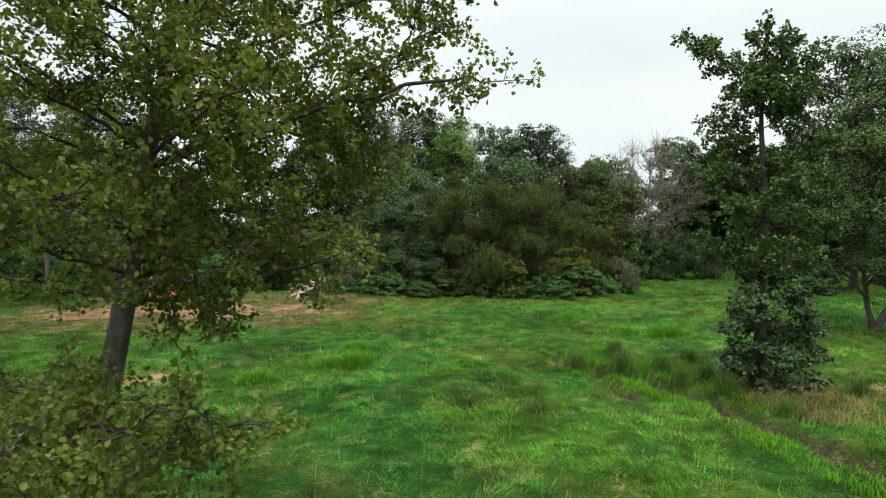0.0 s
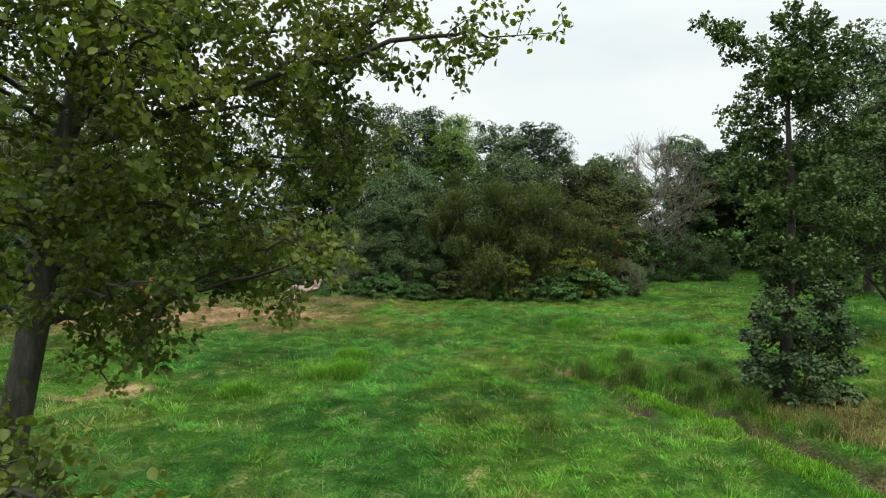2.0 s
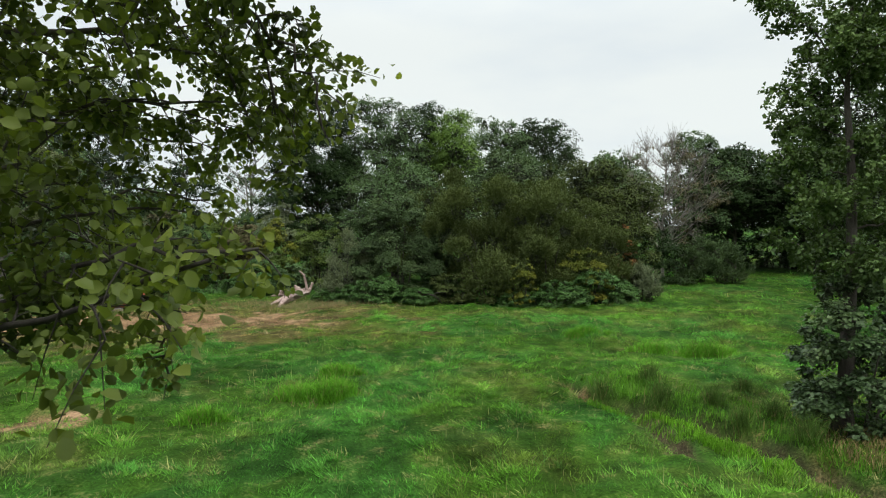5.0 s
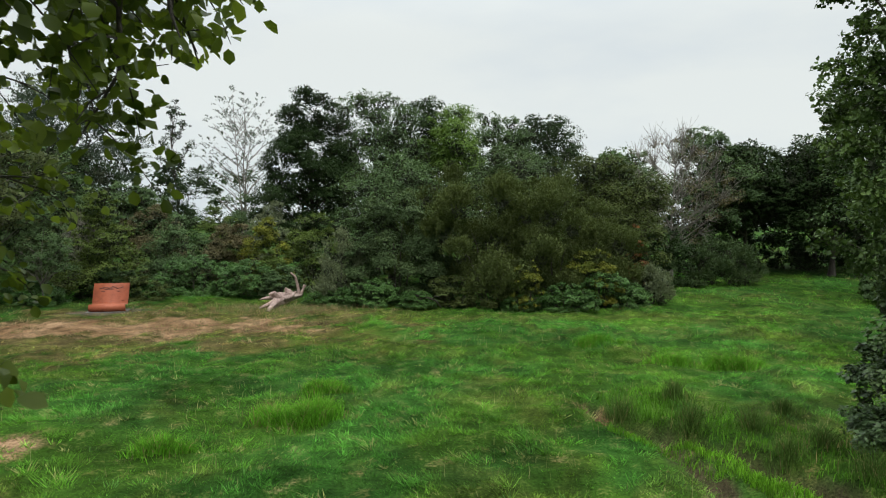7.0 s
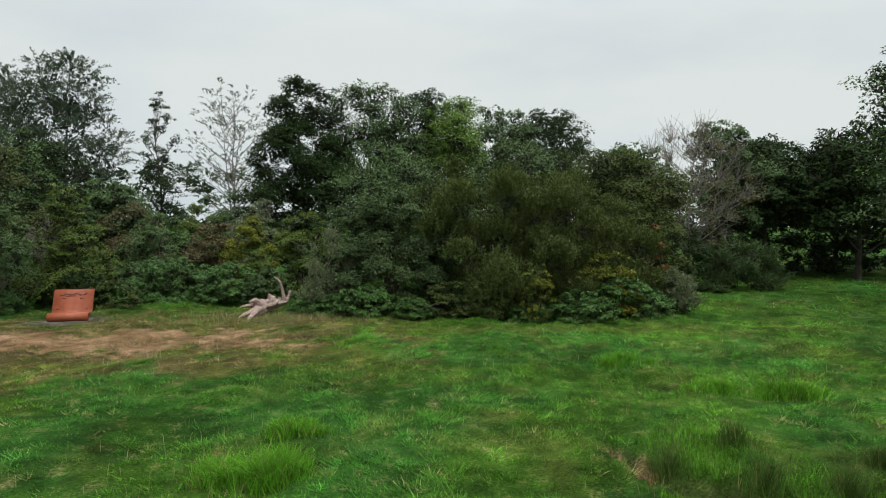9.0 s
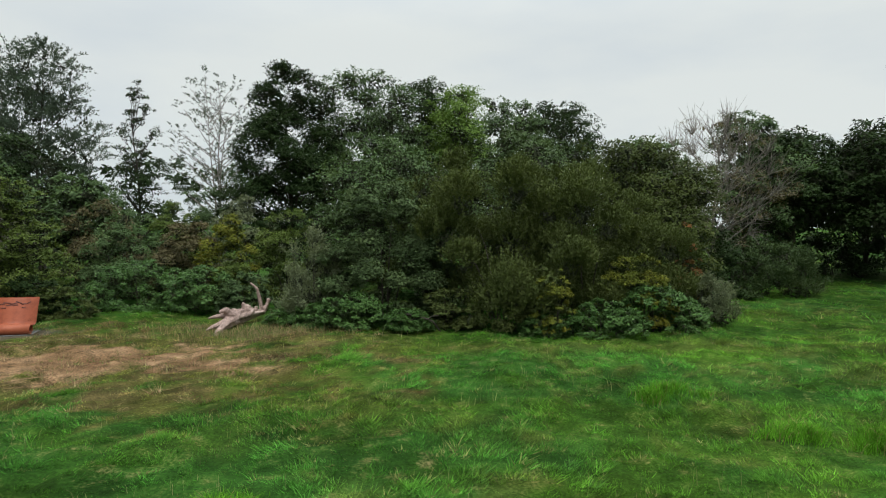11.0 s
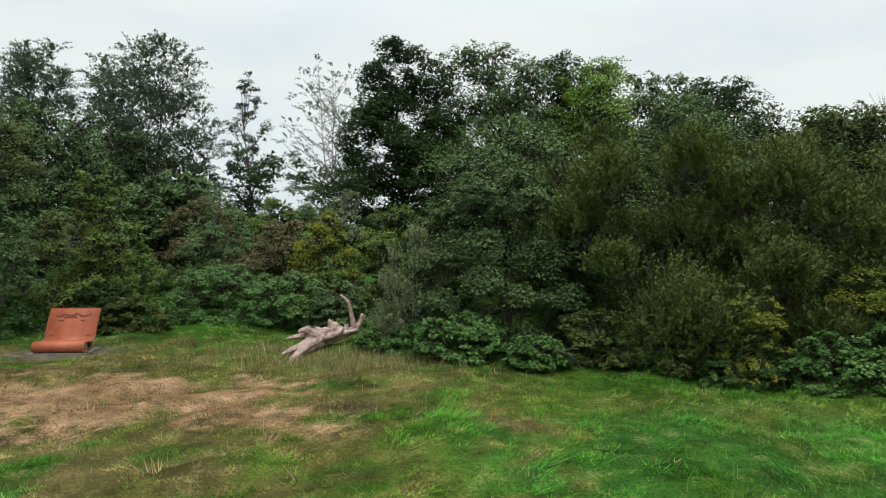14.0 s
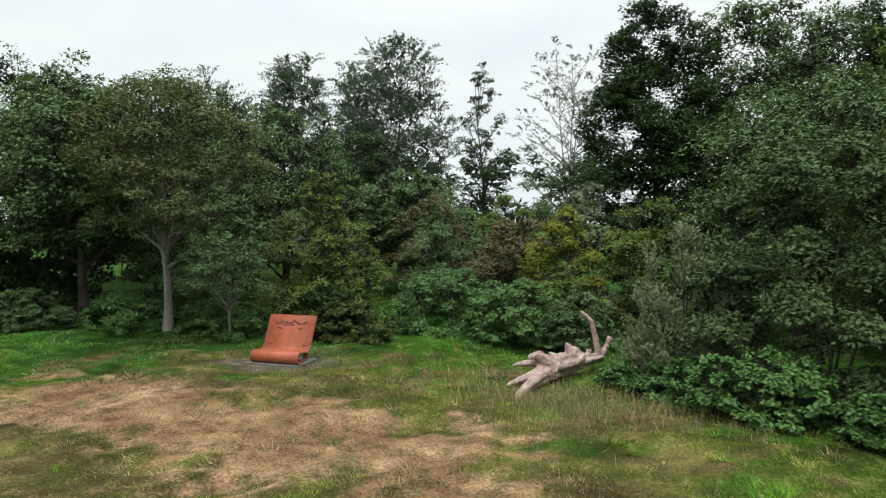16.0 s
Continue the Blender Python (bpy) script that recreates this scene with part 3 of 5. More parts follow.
def tree(name, label, category, x, y, high, wide, base, seed, mat, leaves=14000, leaf=0.16, shape="round", lobes=46, lobe=0.19, bark=BARK, trunk_r=0.16,
         form=TRI, style="caps", up=0.5, lean=(0, 0), group="trees", limbs=16, stems=1, core=1.0, twiggy=0, flat=0.55, shoot=0.6, inner=0.42):
    """A tree: tapered trunk with limbs, and a crown of lobes that carry leafy sprays. high and wide in metres; base: where the crown begins."""
    rng = np.random.default_rng(seed)
    z0 = float(height_at(x, y))
    ob = thing(name, label, category, (x, y, z0), group)
    many = lobes * 6
    u = rng.uniform(0, 1, many) ** 0.9
    ang = rng.uniform(0, 2 * np.pi, many)
    bulge = 1 + 0.2 * np.sin(ang * 2 + seed) + 0.16 * np.sin(ang * 3 + u * 7 + seed * 2)
    prof = profile_of(shape, u)
    rad = wide * lobe * rng.uniform(0.6, 1.3, many) * (0.72 + 0.4 * prof)
    rr = np.maximum(wide * 0.5 * prof * bulge - rad * 0.85, 0) * (inner + (1 - inner) * np.sqrt(rng.uniform(0, 1, many)))
    cz = base + rad * 0.5 + u * np.maximum(high - base - rad * 1.6, 0.1)
    mid = np.stack([lean[0] * cz / high, lean[1] * cz / high], -1)
    centre = np.stack([mid[:, 0] + rr * np.cos(ang), mid[:, 1] + rr * np.sin(ang), cz], -1)
    pick, gap = spread_out(centre, lobes)
    order = rng.permutation(lobes)
    pick, gap = pick[order], gap[order]
    if shape == "spire":
        # short side branches all the way up, longest at the foot
        pick, gap = np.arange(lobes), np.full(lobes, 9.0)
        u = np.linspace(0.02, 1.0, lobes)
        ang = np.arange(lobes) * 2.4
        rr = wide * 0.5 * (1.0 - 0.85 * u) ** 0.8 * rng.uniform(0.15, 0.95, lobes)
        rad = wide * (0.075 + 0.13 * (1 - u)) * rng.uniform(0.7, 1.35, lobes)
        centre = np.stack([rr * np.cos(ang), rr * np.sin(ang), base + u * (high - base - rad)], -1)
    centre, rad = centre[pick], rad[pick]
    heart = centre.mean(0)
    centre = centre + (heart - centre) * np.clip((gap - 1.3 * rad) / (gap + 0.1), 0, 0.12)[:, None] * (style == "caps" and shape != "spire")
    wood = []
    for st in range(stems):
        off = rng.normal(size=2) * (0.0 if stems == 1 else wide * 0.16)
        k = np.linspace(0, 1, 9)
        line = np.stack([off[0] * k ** 0.6 + lean[0] * k + 0.02 * high * np.sin(k * 5 + seed + st) * k, off[1] * k ** 0.6 + lean[1] * k + 0.02 * high * np.cos(k * 4 + seed) * k, -0.15 + k * high * 0.78], -1)
        wood.append(tube(line, trunk_r / stems ** 0.5 * (1 - 0.88 * k) * (1 + 0.5 * np.exp(-k * 22)), 8, 0.07, rng))
        for i in range(st, min(limbs, lobes), stems):
            c = centre[i]
            t0 = np.clip((c[2] - 0.45 * np.hypot(c[0], c[1]) - 0.05 * high) / (high * 0.78), 0.12, 0.95)
            p0 = np.array([np.interp(t0, k, line[:, q]) for q in range(3)])
            pts = curve([p0, p0 * 0.45 + c * 0.55 + np.array((0, 0, 0.05 * high * rng.uniform(-0.4, 0.5))), c], 6)
            wood.append(tube(pts, np.linspace(trunk_r / stems ** 0.5 * (1 - 0.88 * t0) * 0.5 + 0.012, 0.01, 6), 5))
            for _ in range(3):
                d = unit(unit(c - p0) + rng.normal(size=3) * 0.5) * 0.85
                a0 = pts[rng.integers(2, 5)]
                wood.append(tube(np.array([a0, a0 + d * rad[i] * 0.5, a0 + d * rad[i] * 1.0 + np.array((0, 0, 0.15 * rad[i]))]), np.array((0.014, 0.01, 0.005)), 3))
    for i in range(lobes if twiggy else 0):
        for _ in range(twiggy):
            d = unit(rng.normal(size=3) * 0.6 + np.array((0, 0, 0.9)) + 0.7 * unit(centre[i] - np.array((0, 0, high * 0.4))))
            e = rad[i] * rng.uniform(0.8, 1.5)
            wood.append(tube(np.array([centre[i], centre[i] + d * e * 0.5 + rng.normal(size=3) * 0.06, centre[i] + d * e + rng.normal(size=3) * 0.12]), np.array((0.014, 0.009, 0.005)), 3))
    v, f = joined(wood)
    part("trunk", mesh_of("trunk", v, f, bark, smooth=True), ob)
    (v, f), core_fill = leaf_mass(rng, centre, rad, leaves, leaf, form, style, flat, up, core, shoot)
    part("crown", mesh_of("crown", v, f, mat), ob)
    if core_fill:
        tagged(part("shade_core", mesh_of("shade_core", *core_fill, SHADE_FILL), ob), kind="stuff")
    return ob


def shrub(name, label, category, x, y, high, wide, deep, seed, mat, leaves=6000, leaf=0.11, lobes=22, lobe=0.2, form=TRI, style="caps", up=0.5, turn=0.0, group="shrubs", bark=BARK, core=1.0, flat=0.55, shoot=0.4, foot_gap=0.05):
    """A bush: stems from one foot, leafy lobes over a dome that begins at foot_gap of its height."""
    rng = np.random.default_rng(seed)
    z0 = float(height_at(x, y))
    ob = thing(name, label, category, (x, y, z0), group)
    many = lobes * 6
    u, ang = rng.uniform(0, 1, many), rng.uniform(0, 2 * np.pi, many)
    bulge = 1 + 0.12 * np.sin(3 * ang + seed) + 0.12 * np.sin(5 * ang + seed * 2) * np.sin(6 * u + seed)
    rad = min(wide, deep, high * 1.6) * lobe * rng.uniform(0.6, 1.35, many)
    rr = np.sqrt(np.clip(1 - u ** 2.2, 0, 1)) * (0.65 + 0.35 * np.sqrt(rng.uniform(0, 1, many))) * bulge
    px, py = rr * np.cos(ang) * np.maximum(wide / 2 - rad * 0.9, 0.1), rr * np.sin(ang) * np.maximum(deep / 2 - rad * 0.9, 0.1)
    c, s = math.cos(turn), math.sin(turn)
    top = high - (0.9 * shoot if style == "shoots" else 0.0)
    centre = np.stack([px * c - py * s, px * s + py * c, foot_gap * high + u * np.maximum(top - rad * 1.05 - (foot_gap - 0.05) * high, 0.1)], -1)
    pick, _ = spread_out(centre, lobes)
    order = rng.permutation(lobes)
    centre, rad = centre[pick][order], rad[pick][order]
    for i in range(5):
        e = centre[i] * np.array((0.7, 0.7, 0.8))
        foot = np.array((e[0] * 0.25, e[1] * 0.25, -0.1))
        v, f = tube(curve([foot, foot * 0.45 + e * 0.55 + np.array((0, 0, 0.1 * high)), e], 6), np.linspace(0.012 + 0.004 * high, 0.004, 6), 5)
        part("stem", mesh_of("stem", v, f, bark, smooth=True), ob)
    (v, f), core_fill = leaf_mass(rng, centre, rad, leaves, leaf, form, style, flat, up, core, shoot)
    v[:, 2] = np.maximum(v[:, 2], -0.03)
    part("foliage", mesh_of("foliage", v, f, mat), ob)
    if core_fill:
        core_fill[0][:, 2] = np.maximum(core_fill[0][:, 2], -0.03)
        tagged(part("shade_core", mesh_of("shade_core", *core_fill, SHADE_FILL), ob), kind="stuff")
    return ob


# the tall trees behind the bushes
BROADLEAF = [
    # label, x, y, high, wide, base, material, leaves, leaf
    ("green broadleaf tree with open branches behind the dark one", -3.9, 42.0, 11.4, 6.0, 1.5, MID_GREEN, 34000, 0.11),
    ("dark green broadleaf tree in the wood edge", -1.9, 46.5, 11.6, 6.4, 2.0, OAK_DARK, 26000, 0.13),
    ("bright yellow-green broadleaf tree with a rounded top", 0.4, 43.5, 11.0, 5.2, 1.5, LIGHT_GREEN, 34000, 0.11),
    ("mid green broadleaf tree in the wood edge", 3.8, 47.5, 11.3, 6.0, 2.0, MID_GREEN, 26000, 0.13),
    ("dark domed tree rising over the wood", 7.7, 54.0, 12.2, 7.2, 2.0, OAK_DARK, 24000, 0.15),
    ("mid green tree close behind the big sallow bush", 3.4, 36.0, 7.3, 6.4, 0.6, SALLOW_PALE, 32000, 0.1),
    ("olive green tree beside the big sallow bush", 7.6, 34.0, 6.9, 5.2, 0.5, SALLOW, 28000, 0.1),
    ("green tree with small leaves behind the bushes", -2.4, 34.5, 6.5, 6.4, 0.5, MID_GREEN, 36000, 0.088),
    ("green tree behind the half-dead tree", 15.3, 42.0, 9.3, 4.6, 1.0, MID_GREEN, 24000, 0.12)]
tree("dark_tree", "tall dark green broadleaf tree with a ragged crown", "tree", -7.2, 39.5, 11.1, 5.0, 0.6, 101, OAK_DARK, 78000, 0.1, "round", 60, 0.18, limbs=30, flat=0.45)
for k, (tl, tx, ty, th, tw, tb, tm, tn, ts) in enumerate(BROADLEAF):
    tree("broadleaf_tree", tl, "tree", tx, ty, th, tw, tb, 402 + k if k in (3, 4) else 102 + k, tm, tn, ts)
tree("bare_tree", "half-dead tree with bare brown twigs", "tree", 12.3, 38.5, 8.6, 5.6, 1.5, 110, BROWNISH, 4500, 0.09, "round", 50, core=0.0, twiggy=16, bark=BARK_PALE, limbs=44, trunk_r=0.09)
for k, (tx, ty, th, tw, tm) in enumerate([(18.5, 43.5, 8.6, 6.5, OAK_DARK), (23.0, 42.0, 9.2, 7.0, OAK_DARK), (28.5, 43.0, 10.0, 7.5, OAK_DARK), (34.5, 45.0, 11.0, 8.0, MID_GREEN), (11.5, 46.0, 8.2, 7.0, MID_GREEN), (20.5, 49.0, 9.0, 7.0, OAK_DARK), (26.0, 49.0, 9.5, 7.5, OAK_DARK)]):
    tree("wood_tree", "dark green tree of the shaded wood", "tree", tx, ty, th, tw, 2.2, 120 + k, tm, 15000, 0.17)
tree("broadleaf_tree", "tall green broadleaf tree at the meadow's edge", "tree", 19.3, 30.0, 12.2, 7.6, 1.8, 130, MID_GREEN, 32000, 0.13, lobes=56)
tree("broadleaf_tree", "small green tree with a forked trunk", "tree", 12.6, 18.6, 7.8, 5.2, 1.3, 131, ALDER_DEEP, 30000, 0.08, trunk_r=0.12, stems=2, lobes=36, lobe=0.15)

# the left side
for k, (tx, ty, th, tw) in enumerate([(-23.6, 46.8, 13.2, 6.2), (-31.5, 46.5, 13.6, 5.6), (-28.0, 48.5, 12.8, 4.8), (-36.0, 44.0, 12.5, 6.0)]):
    tree("willow_tree", "tall grey-green willow with feathery foliage", "tree", tx, ty, th, tw, 1.5, 140 + k, WILLOW, 60000 if k < 2 else 32000, 0.15, "round", 60, 0.135, core=0.6, form=SLIM, style="plumes", up=0.7, shoot=1.0, limbs=40)
tree("slender_tree", "narrow dark tree like a spire", "tree", -16.6, 44.0, 10.6, 4.4, 0.5, 150, OAK_DARK, 17000, 0.1, "spire", 40, 0.2, core=0.5, flat=0.4, limbs=40, trunk_r=0.12)
tree("birch_tree", "thin sparse tree with pale stems and open sky between", "tree", -13.7, 48.0, 12.0, 4.9, 2.0, 151, WILLOW, 13000, 0.1, "vase", 84, 0.1, core=0.0, bark=BARK_PALE, limbs=84, stems=3, trunk_r=0.14, form=SLIM, style="plumes", up=0.7, shoot=0.55)
tree("olive_tree", "tree with olive-brown dying foliage and a pale trunk", "tree", -16.9, 27.3, 7.3, 4.8, 2.3, 152, OLIVE, 34000, 0.075, "round", 44, 0.15, bark=BARK_PALE, trunk_r=0.12, limbs=30, core=0.5)
tree("young_tree", "slender young green tree with a pale stem", "tree", -14.5, 27.4, 4.4, 2.6, 1.3, 153, MID_GREEN, 12000, 0.065, "spire", 44, 0.18, bark=BARK_PALE, trunk_r=0.035, core=0.4)
tree("young_tree", "light green young tree in the thicket", "tree", -14.0, 30.4, 4.6, 3.4, 0.3, 154, YOUNG, 22000, 0.075, "spire", 60, 0.18, trunk_r=0.035, core=0.6, flat=0.4)
for k, (tx, ty, th, tw, tm) in enumerate([(-21.5, 27.5, 8.2, 5.5, MID_GREEN), (-24.5, 32.0, 9.5, 6.5, MID_GREEN), (-20.0, 34.5, 8.0, 6.0, MID_GREEN), (-28.5, 38.0, 11.0, 7.0, MID_GREEN), (-22.0, 41.0, 8.0, 6.0, OAK_DARK), (-17.0, 39.0, 5.5, 5.0, MID_GREEN), (-26.0, 24.5, 8.6, 6.0, OAK_DARK), (-29.5, 29.5, 10.2, 8.0, MID_GREEN)]):
    tree("broadleaf_tree", "green broadleaf tree of the thicket", "tree", tx, ty, th, tw, 1.6 if k in (0, 6) else 0.8, 160 + k, tm, 24000 if ty < 35 else 16000, 0.11 if ty < 35 else 0.145)

# the big sallow bush and its neighbours
for k, (bx, by, bh, bw, bd, bm, bn, bs) in enumerate([
        (1.9, 27.7, 5.0, 5.2, 4.2, SALLOW, 76000, 0.085), (4.2, 28.2, 4.7, 4.4, 4.0, SALLOW, 54000, 0.085), (6.2, 29.0, 3.9, 3.4, 3.6, SALLOW, 32000, 0.085),
        (0.2, 31.0, 5.4, 5.4, 4.0, SALLOW, 20000, 0.1), (4.6, 31.5, 5.8, 5.6, 4.0, SALLOW, 22000, 0.1)]):
    shrub("sallow_bush", "big dark olive-green sallow bush with upright shoots", "bush", bx, by, bh, bw, bd, 200 + k, bm, bn, bs, 15, 0.19, SLIM, "shoots", 1.1, group="sallow bushes", shoot=0.48, foot_gap=0.1)
shrub("sallow_bush", "paler small-leaved sallow bush beside the big one", "bush", -1.7, 28.6, 4.3, 4.6, 3.8, 203, SALLOW_PALE, 66000, 0.07, 34, 0.16, TRI, "caps", 0.5, group="sallow bushes")
for k, (bx, by, bh) in enumerate([(0.2, 27.0, 1.2), (1.7, 26.4, 1.3), (2.6, 26.2, 1.9)]):
    shrub("dark_bush", "dark leafy skirt of the sallow bush", "bush", bx, by, bh, 2.0, 1.3, 205 + k, SALLOW, 7000, 0.07, 20, 0.2, core=0.6)
shrub("grey_shrub", "grey-green willow shrub with upright shoots", "bush", -3.85, 28.5, 2.9, 2.3, 2.2, 210, GREY_GREEN, 22000, 0.07, 24, 0.19, SLIM, "shoots", 1.1, shoot=0.42)
shrub("grey_shrub", "small grey-green willow shrub at the bush's end", "bush", 7.9, 28.2, 1.55, 1.7, 1.6, 211, GREY_GREEN, 9000, 0.065, 20, 0.2, SLIM, "shoots", 1.3, shoot=0.32)
shrub("russet_shrub", "shrub with orange-red autumn leaves", "bush", 7.5, 29.1, 2.9, 1.2, 1.1, 212, RUSSET, 3000, 0.07, 22, 0.2, core=0.15)
shrub("yellowing_shrub", "yellowing shrub in the bramble edge", "bush", 5.4, 26.9, 2.1, 2.2, 1.6, 213, YELLOWING, 11000, 0.06, 24, 0.18, core=0.6)
shrub("yellowing_shrub", "yellow-green shrub leaning out of the bush", "bush", 2.9, 25.6, 1.8, 1.2, 0.9, 214, YELLOWING, 4000, 0.055, 18, 0.18, core=0.5)
shrub("dark_bush", "dark grey-green low bush at the wood's edge", "bush", 14.0, 36.6, 2.6, 4.4, 3.0, 215, SALLOW_PALE, 18000, 0.1, 24, 0.2, SLIM, "shoots", 0.8)
shrub("dark_bush", "dark green bush under the half-dead tree", "bush", 10.5, 35.0, 3.0, 4.0, 3.0, 216, OAK_DARK, 14000, 0.1)
shrub("dark_bush", "small shrub standing in the meadow", "bush", 17.2, 29.0, 1.6, 2.0, 1.8, 217, MID_GREEN, 6000, 0.085)

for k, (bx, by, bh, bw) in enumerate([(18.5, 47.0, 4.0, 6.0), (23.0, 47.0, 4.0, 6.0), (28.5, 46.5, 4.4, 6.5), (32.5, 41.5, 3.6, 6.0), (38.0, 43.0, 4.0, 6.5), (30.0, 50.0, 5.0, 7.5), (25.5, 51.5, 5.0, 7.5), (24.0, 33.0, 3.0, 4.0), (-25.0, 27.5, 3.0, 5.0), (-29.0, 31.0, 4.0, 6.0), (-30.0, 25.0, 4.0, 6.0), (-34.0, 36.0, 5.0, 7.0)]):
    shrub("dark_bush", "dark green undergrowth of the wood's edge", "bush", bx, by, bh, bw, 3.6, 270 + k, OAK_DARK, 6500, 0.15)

tree("dead_shrub", "leafless grey dead shrub in the thicket", "shrub", -15.4, 31.8, 3.4, 2.4, 1.0, 281, BROWNISH, 120, 0.08, "round", 22, 0.2, bark=BARK_PALE, trunk_r=0.05, core=0.0, twiggy=16, limbs=20, group="shrubs")

# brambles along the foot of the bushes
for k, (bx, by, bh, bw, bd) in enumerate([(-4.35, 27.95, 0.5, 1.5, 1.1), (-3.5, 27.6, 0.7, 1.8, 1.4), (-2.4, 26.8, 0.95, 2.4, 1.5), (-0.9, 26.4, 0.6, 1.6, 1.0), (2.7, 25.9, 0.6, 1.6, 1.1), (4.2, 25.7, 0.95, 2.2, 1.5), (5.8, 26.5, 1.35, 2.4, 1.8), (6.9, 27.6, 0.9, 1.6, 1.6)]):
    shrub("bramble", "low green bramble thicket along the bush's foot", "bramble", bx, by, bh, bw, bd, 230 + k, BRAMBLE, 9500, 0.062, 46, 0.13, BROAD, "caps", 0.9, group="brambles", core=0.5, flat=0.4)
for k, (bx, by, bh, bw, bd, bm) in enumerate([(-10.6, 31.6, 1.8, 4.2, 3.8, BRAMBLE), (-8.2, 31.3, 1.6, 3.0, 2.8, BRAMBLE), (-13.0, 29.2, 1.3, 3.0, 2.0, OAK_DARK), (-15.6, 28.0, 1.0, 3.4, 2.0, BRAMBLE), (-18.6, 27.0, 1.0, 3.4, 2.2, BRAMBLE), (-21.5, 25.8, 1.2, 3.6, 2.2, MID_GREEN), (-6.6, 30.8, 1.3, 2.2, 1.6, MID_GREEN), (-11.8, 28.8, 1.0, 2.6, 1.2, SALLOW)]):
    shrub("bramble", "green bramble bank behind the bench", "bramble", bx, by, bh, bw, bd, 240 + k, bm, 13000, 0.07, 46, 0.13, TRI, "caps", 0.9, group="brambles", core=0.5, flat=0.4)
for k, (bx, by, bh, bw, bd, bm, bt) in enumerate([
        (-9.8, 34.0, 3.1, 3.0, 2.6, BROWNISH, "brown-tinged shrub in the thicket"), (-8.0, 33.2, 3.3, 2.6, 2.0, YELLOWING, "yellow-leaved shrub in the thicket"),
        (-12.4, 34.5, 3.4, 4.0, 3.0, MID_GREEN, "green shrub in the thicket"), (-6.0, 34.5, 3.8, 3.2, 3.0, YOUNG, "light green shrub in the thicket"), (-8.2, 36.6, 4.2, 4.4, 2.6, GREY_GREEN, "grey-green shrub in the thicket"), (-11.2, 36.4, 3.8, 3.4, 2.6, YOUNG, "light green shrub in the thicket"),
        (-16.5, 32.5, 3.6, 4.4, 3.0, OLIVE, "olive green shrub in the thicket"), (-20.0, 30.0, 3.6, 4.4, 3.0, MID_GREEN, "green shrub in the thicket"),
        (-11.0, 38.5, 4.6, 5.0, 3.0, MID_GREEN, "green shrub in the thicket"), (-14.8, 37.0, 4.0, 4.4, 3.0, BROWNISH, "brown-tinged shrub in the thicket"),
        (-7.4, 31.9, 2.0, 1.6, 1.4, YOUNG, "light green shrub in the thicket")]):
    shrub("thicket_shrub", bt, "bush", bx, by, bh, bw, bd, 260 + k, bm, 15000, 0.08, core=0.7)


# ---- the two alders beside the way, grown limb by limb ----
# the open lane that the boughs leave between them, at bough height
LANE = np.array([(0.0, -1.0, 3.0), (0.1, 6.0, 2.93), (0.18, 10.0, 2.8), (-0.1, 14.0, 2.72), (-1.4, 17.2, 2.7)])


def clear_of_lane(p, room):
    """Which points keep clear of the open lane between the trees."""
    best = np.full(len(p), 1e9)
    for k in range(len(LANE) - 1):
        a, d = LANE[k], LANE[k + 1] - LANE[k]
        t = np.clip(((p - a) @ d) / max(d @ d, 1e-9), 0, 1)
        best = np.minimum(best, np.linalg.norm(p - a - t[:, None] * d, axis=1))
    return best > room


def grow(rng, limb, gap=0.13, reach=0.8, droop=0.15, skip=0.15):
    """Side branches and twigs along a limb: their lines, and places and directions for leaves."""
    lines, leaf_p, leaf_d = [], [], []
    seg = np.linalg.norm(np.diff(limb, axis=0), axis=1)
    total = seg.sum()
    at = np.concatenate([[0], np.cumsum(seg)]) / total
    for s in np.append(np.arange(skip, 1.0, gap / total), [1.0]):
        p = np.array([np.interp(s, at, limb[:, k]) for k in range(3)])
        d0 = unit(np.array([np.interp(min(s + 0.08, 1), at, limb[:, k]) - np.interp(max(s - 0.08, 0), at, limb[:, k]) for k in range(3)]))
        d = unit(rng.normal(size=3) * np.array((1, 1, 0.75)) + d0 * (0.7 if s < 0.99 else 3.0))
        length = reach * rng.uniform(0.5, 1.15) * (1.0 - 0.45 * s)
        q = np.linspace(0, 1, 7)[:, None]
        line = p + d * length * q + np.array((0, 0, -droop * length)) * q ** 2 + rng.normal(size=3) * 0.12 * length * q ** 2
        lines.append((line, 0.005))
        for u in np.arange(0.2, 1.01, 0.075 / length):
            i = min(int(u * 6), 5)
            b = line[i] + (line[i + 1] - line[i]) * (u * 6 - i)
            td = unit(rng.normal(size=3) + d * 0.8 + np.array((0, 0, -0.1)))
            tl = rng.uniform(0.1, 0.26)
            lines.append((np.array([b, b + td * tl * 0.55, b + td * tl + np.array((0, 0, -0.03))]), 0.003))
            m = int(tl / 0.0078)
            e = rng.uniform(0.15, 1.05, (m, 1))
            leaf_p.append(b + td * tl * e + rng.normal(size=(m, 3)) * 0.03)
            leaf_d.append(td * 0.5 + rng.normal(size=(m, 3)) * 0.8 + np.array((0, 0, -0.25)))
    return lines, np.concatenate(leaf_p), np.concatenate(leaf_d)


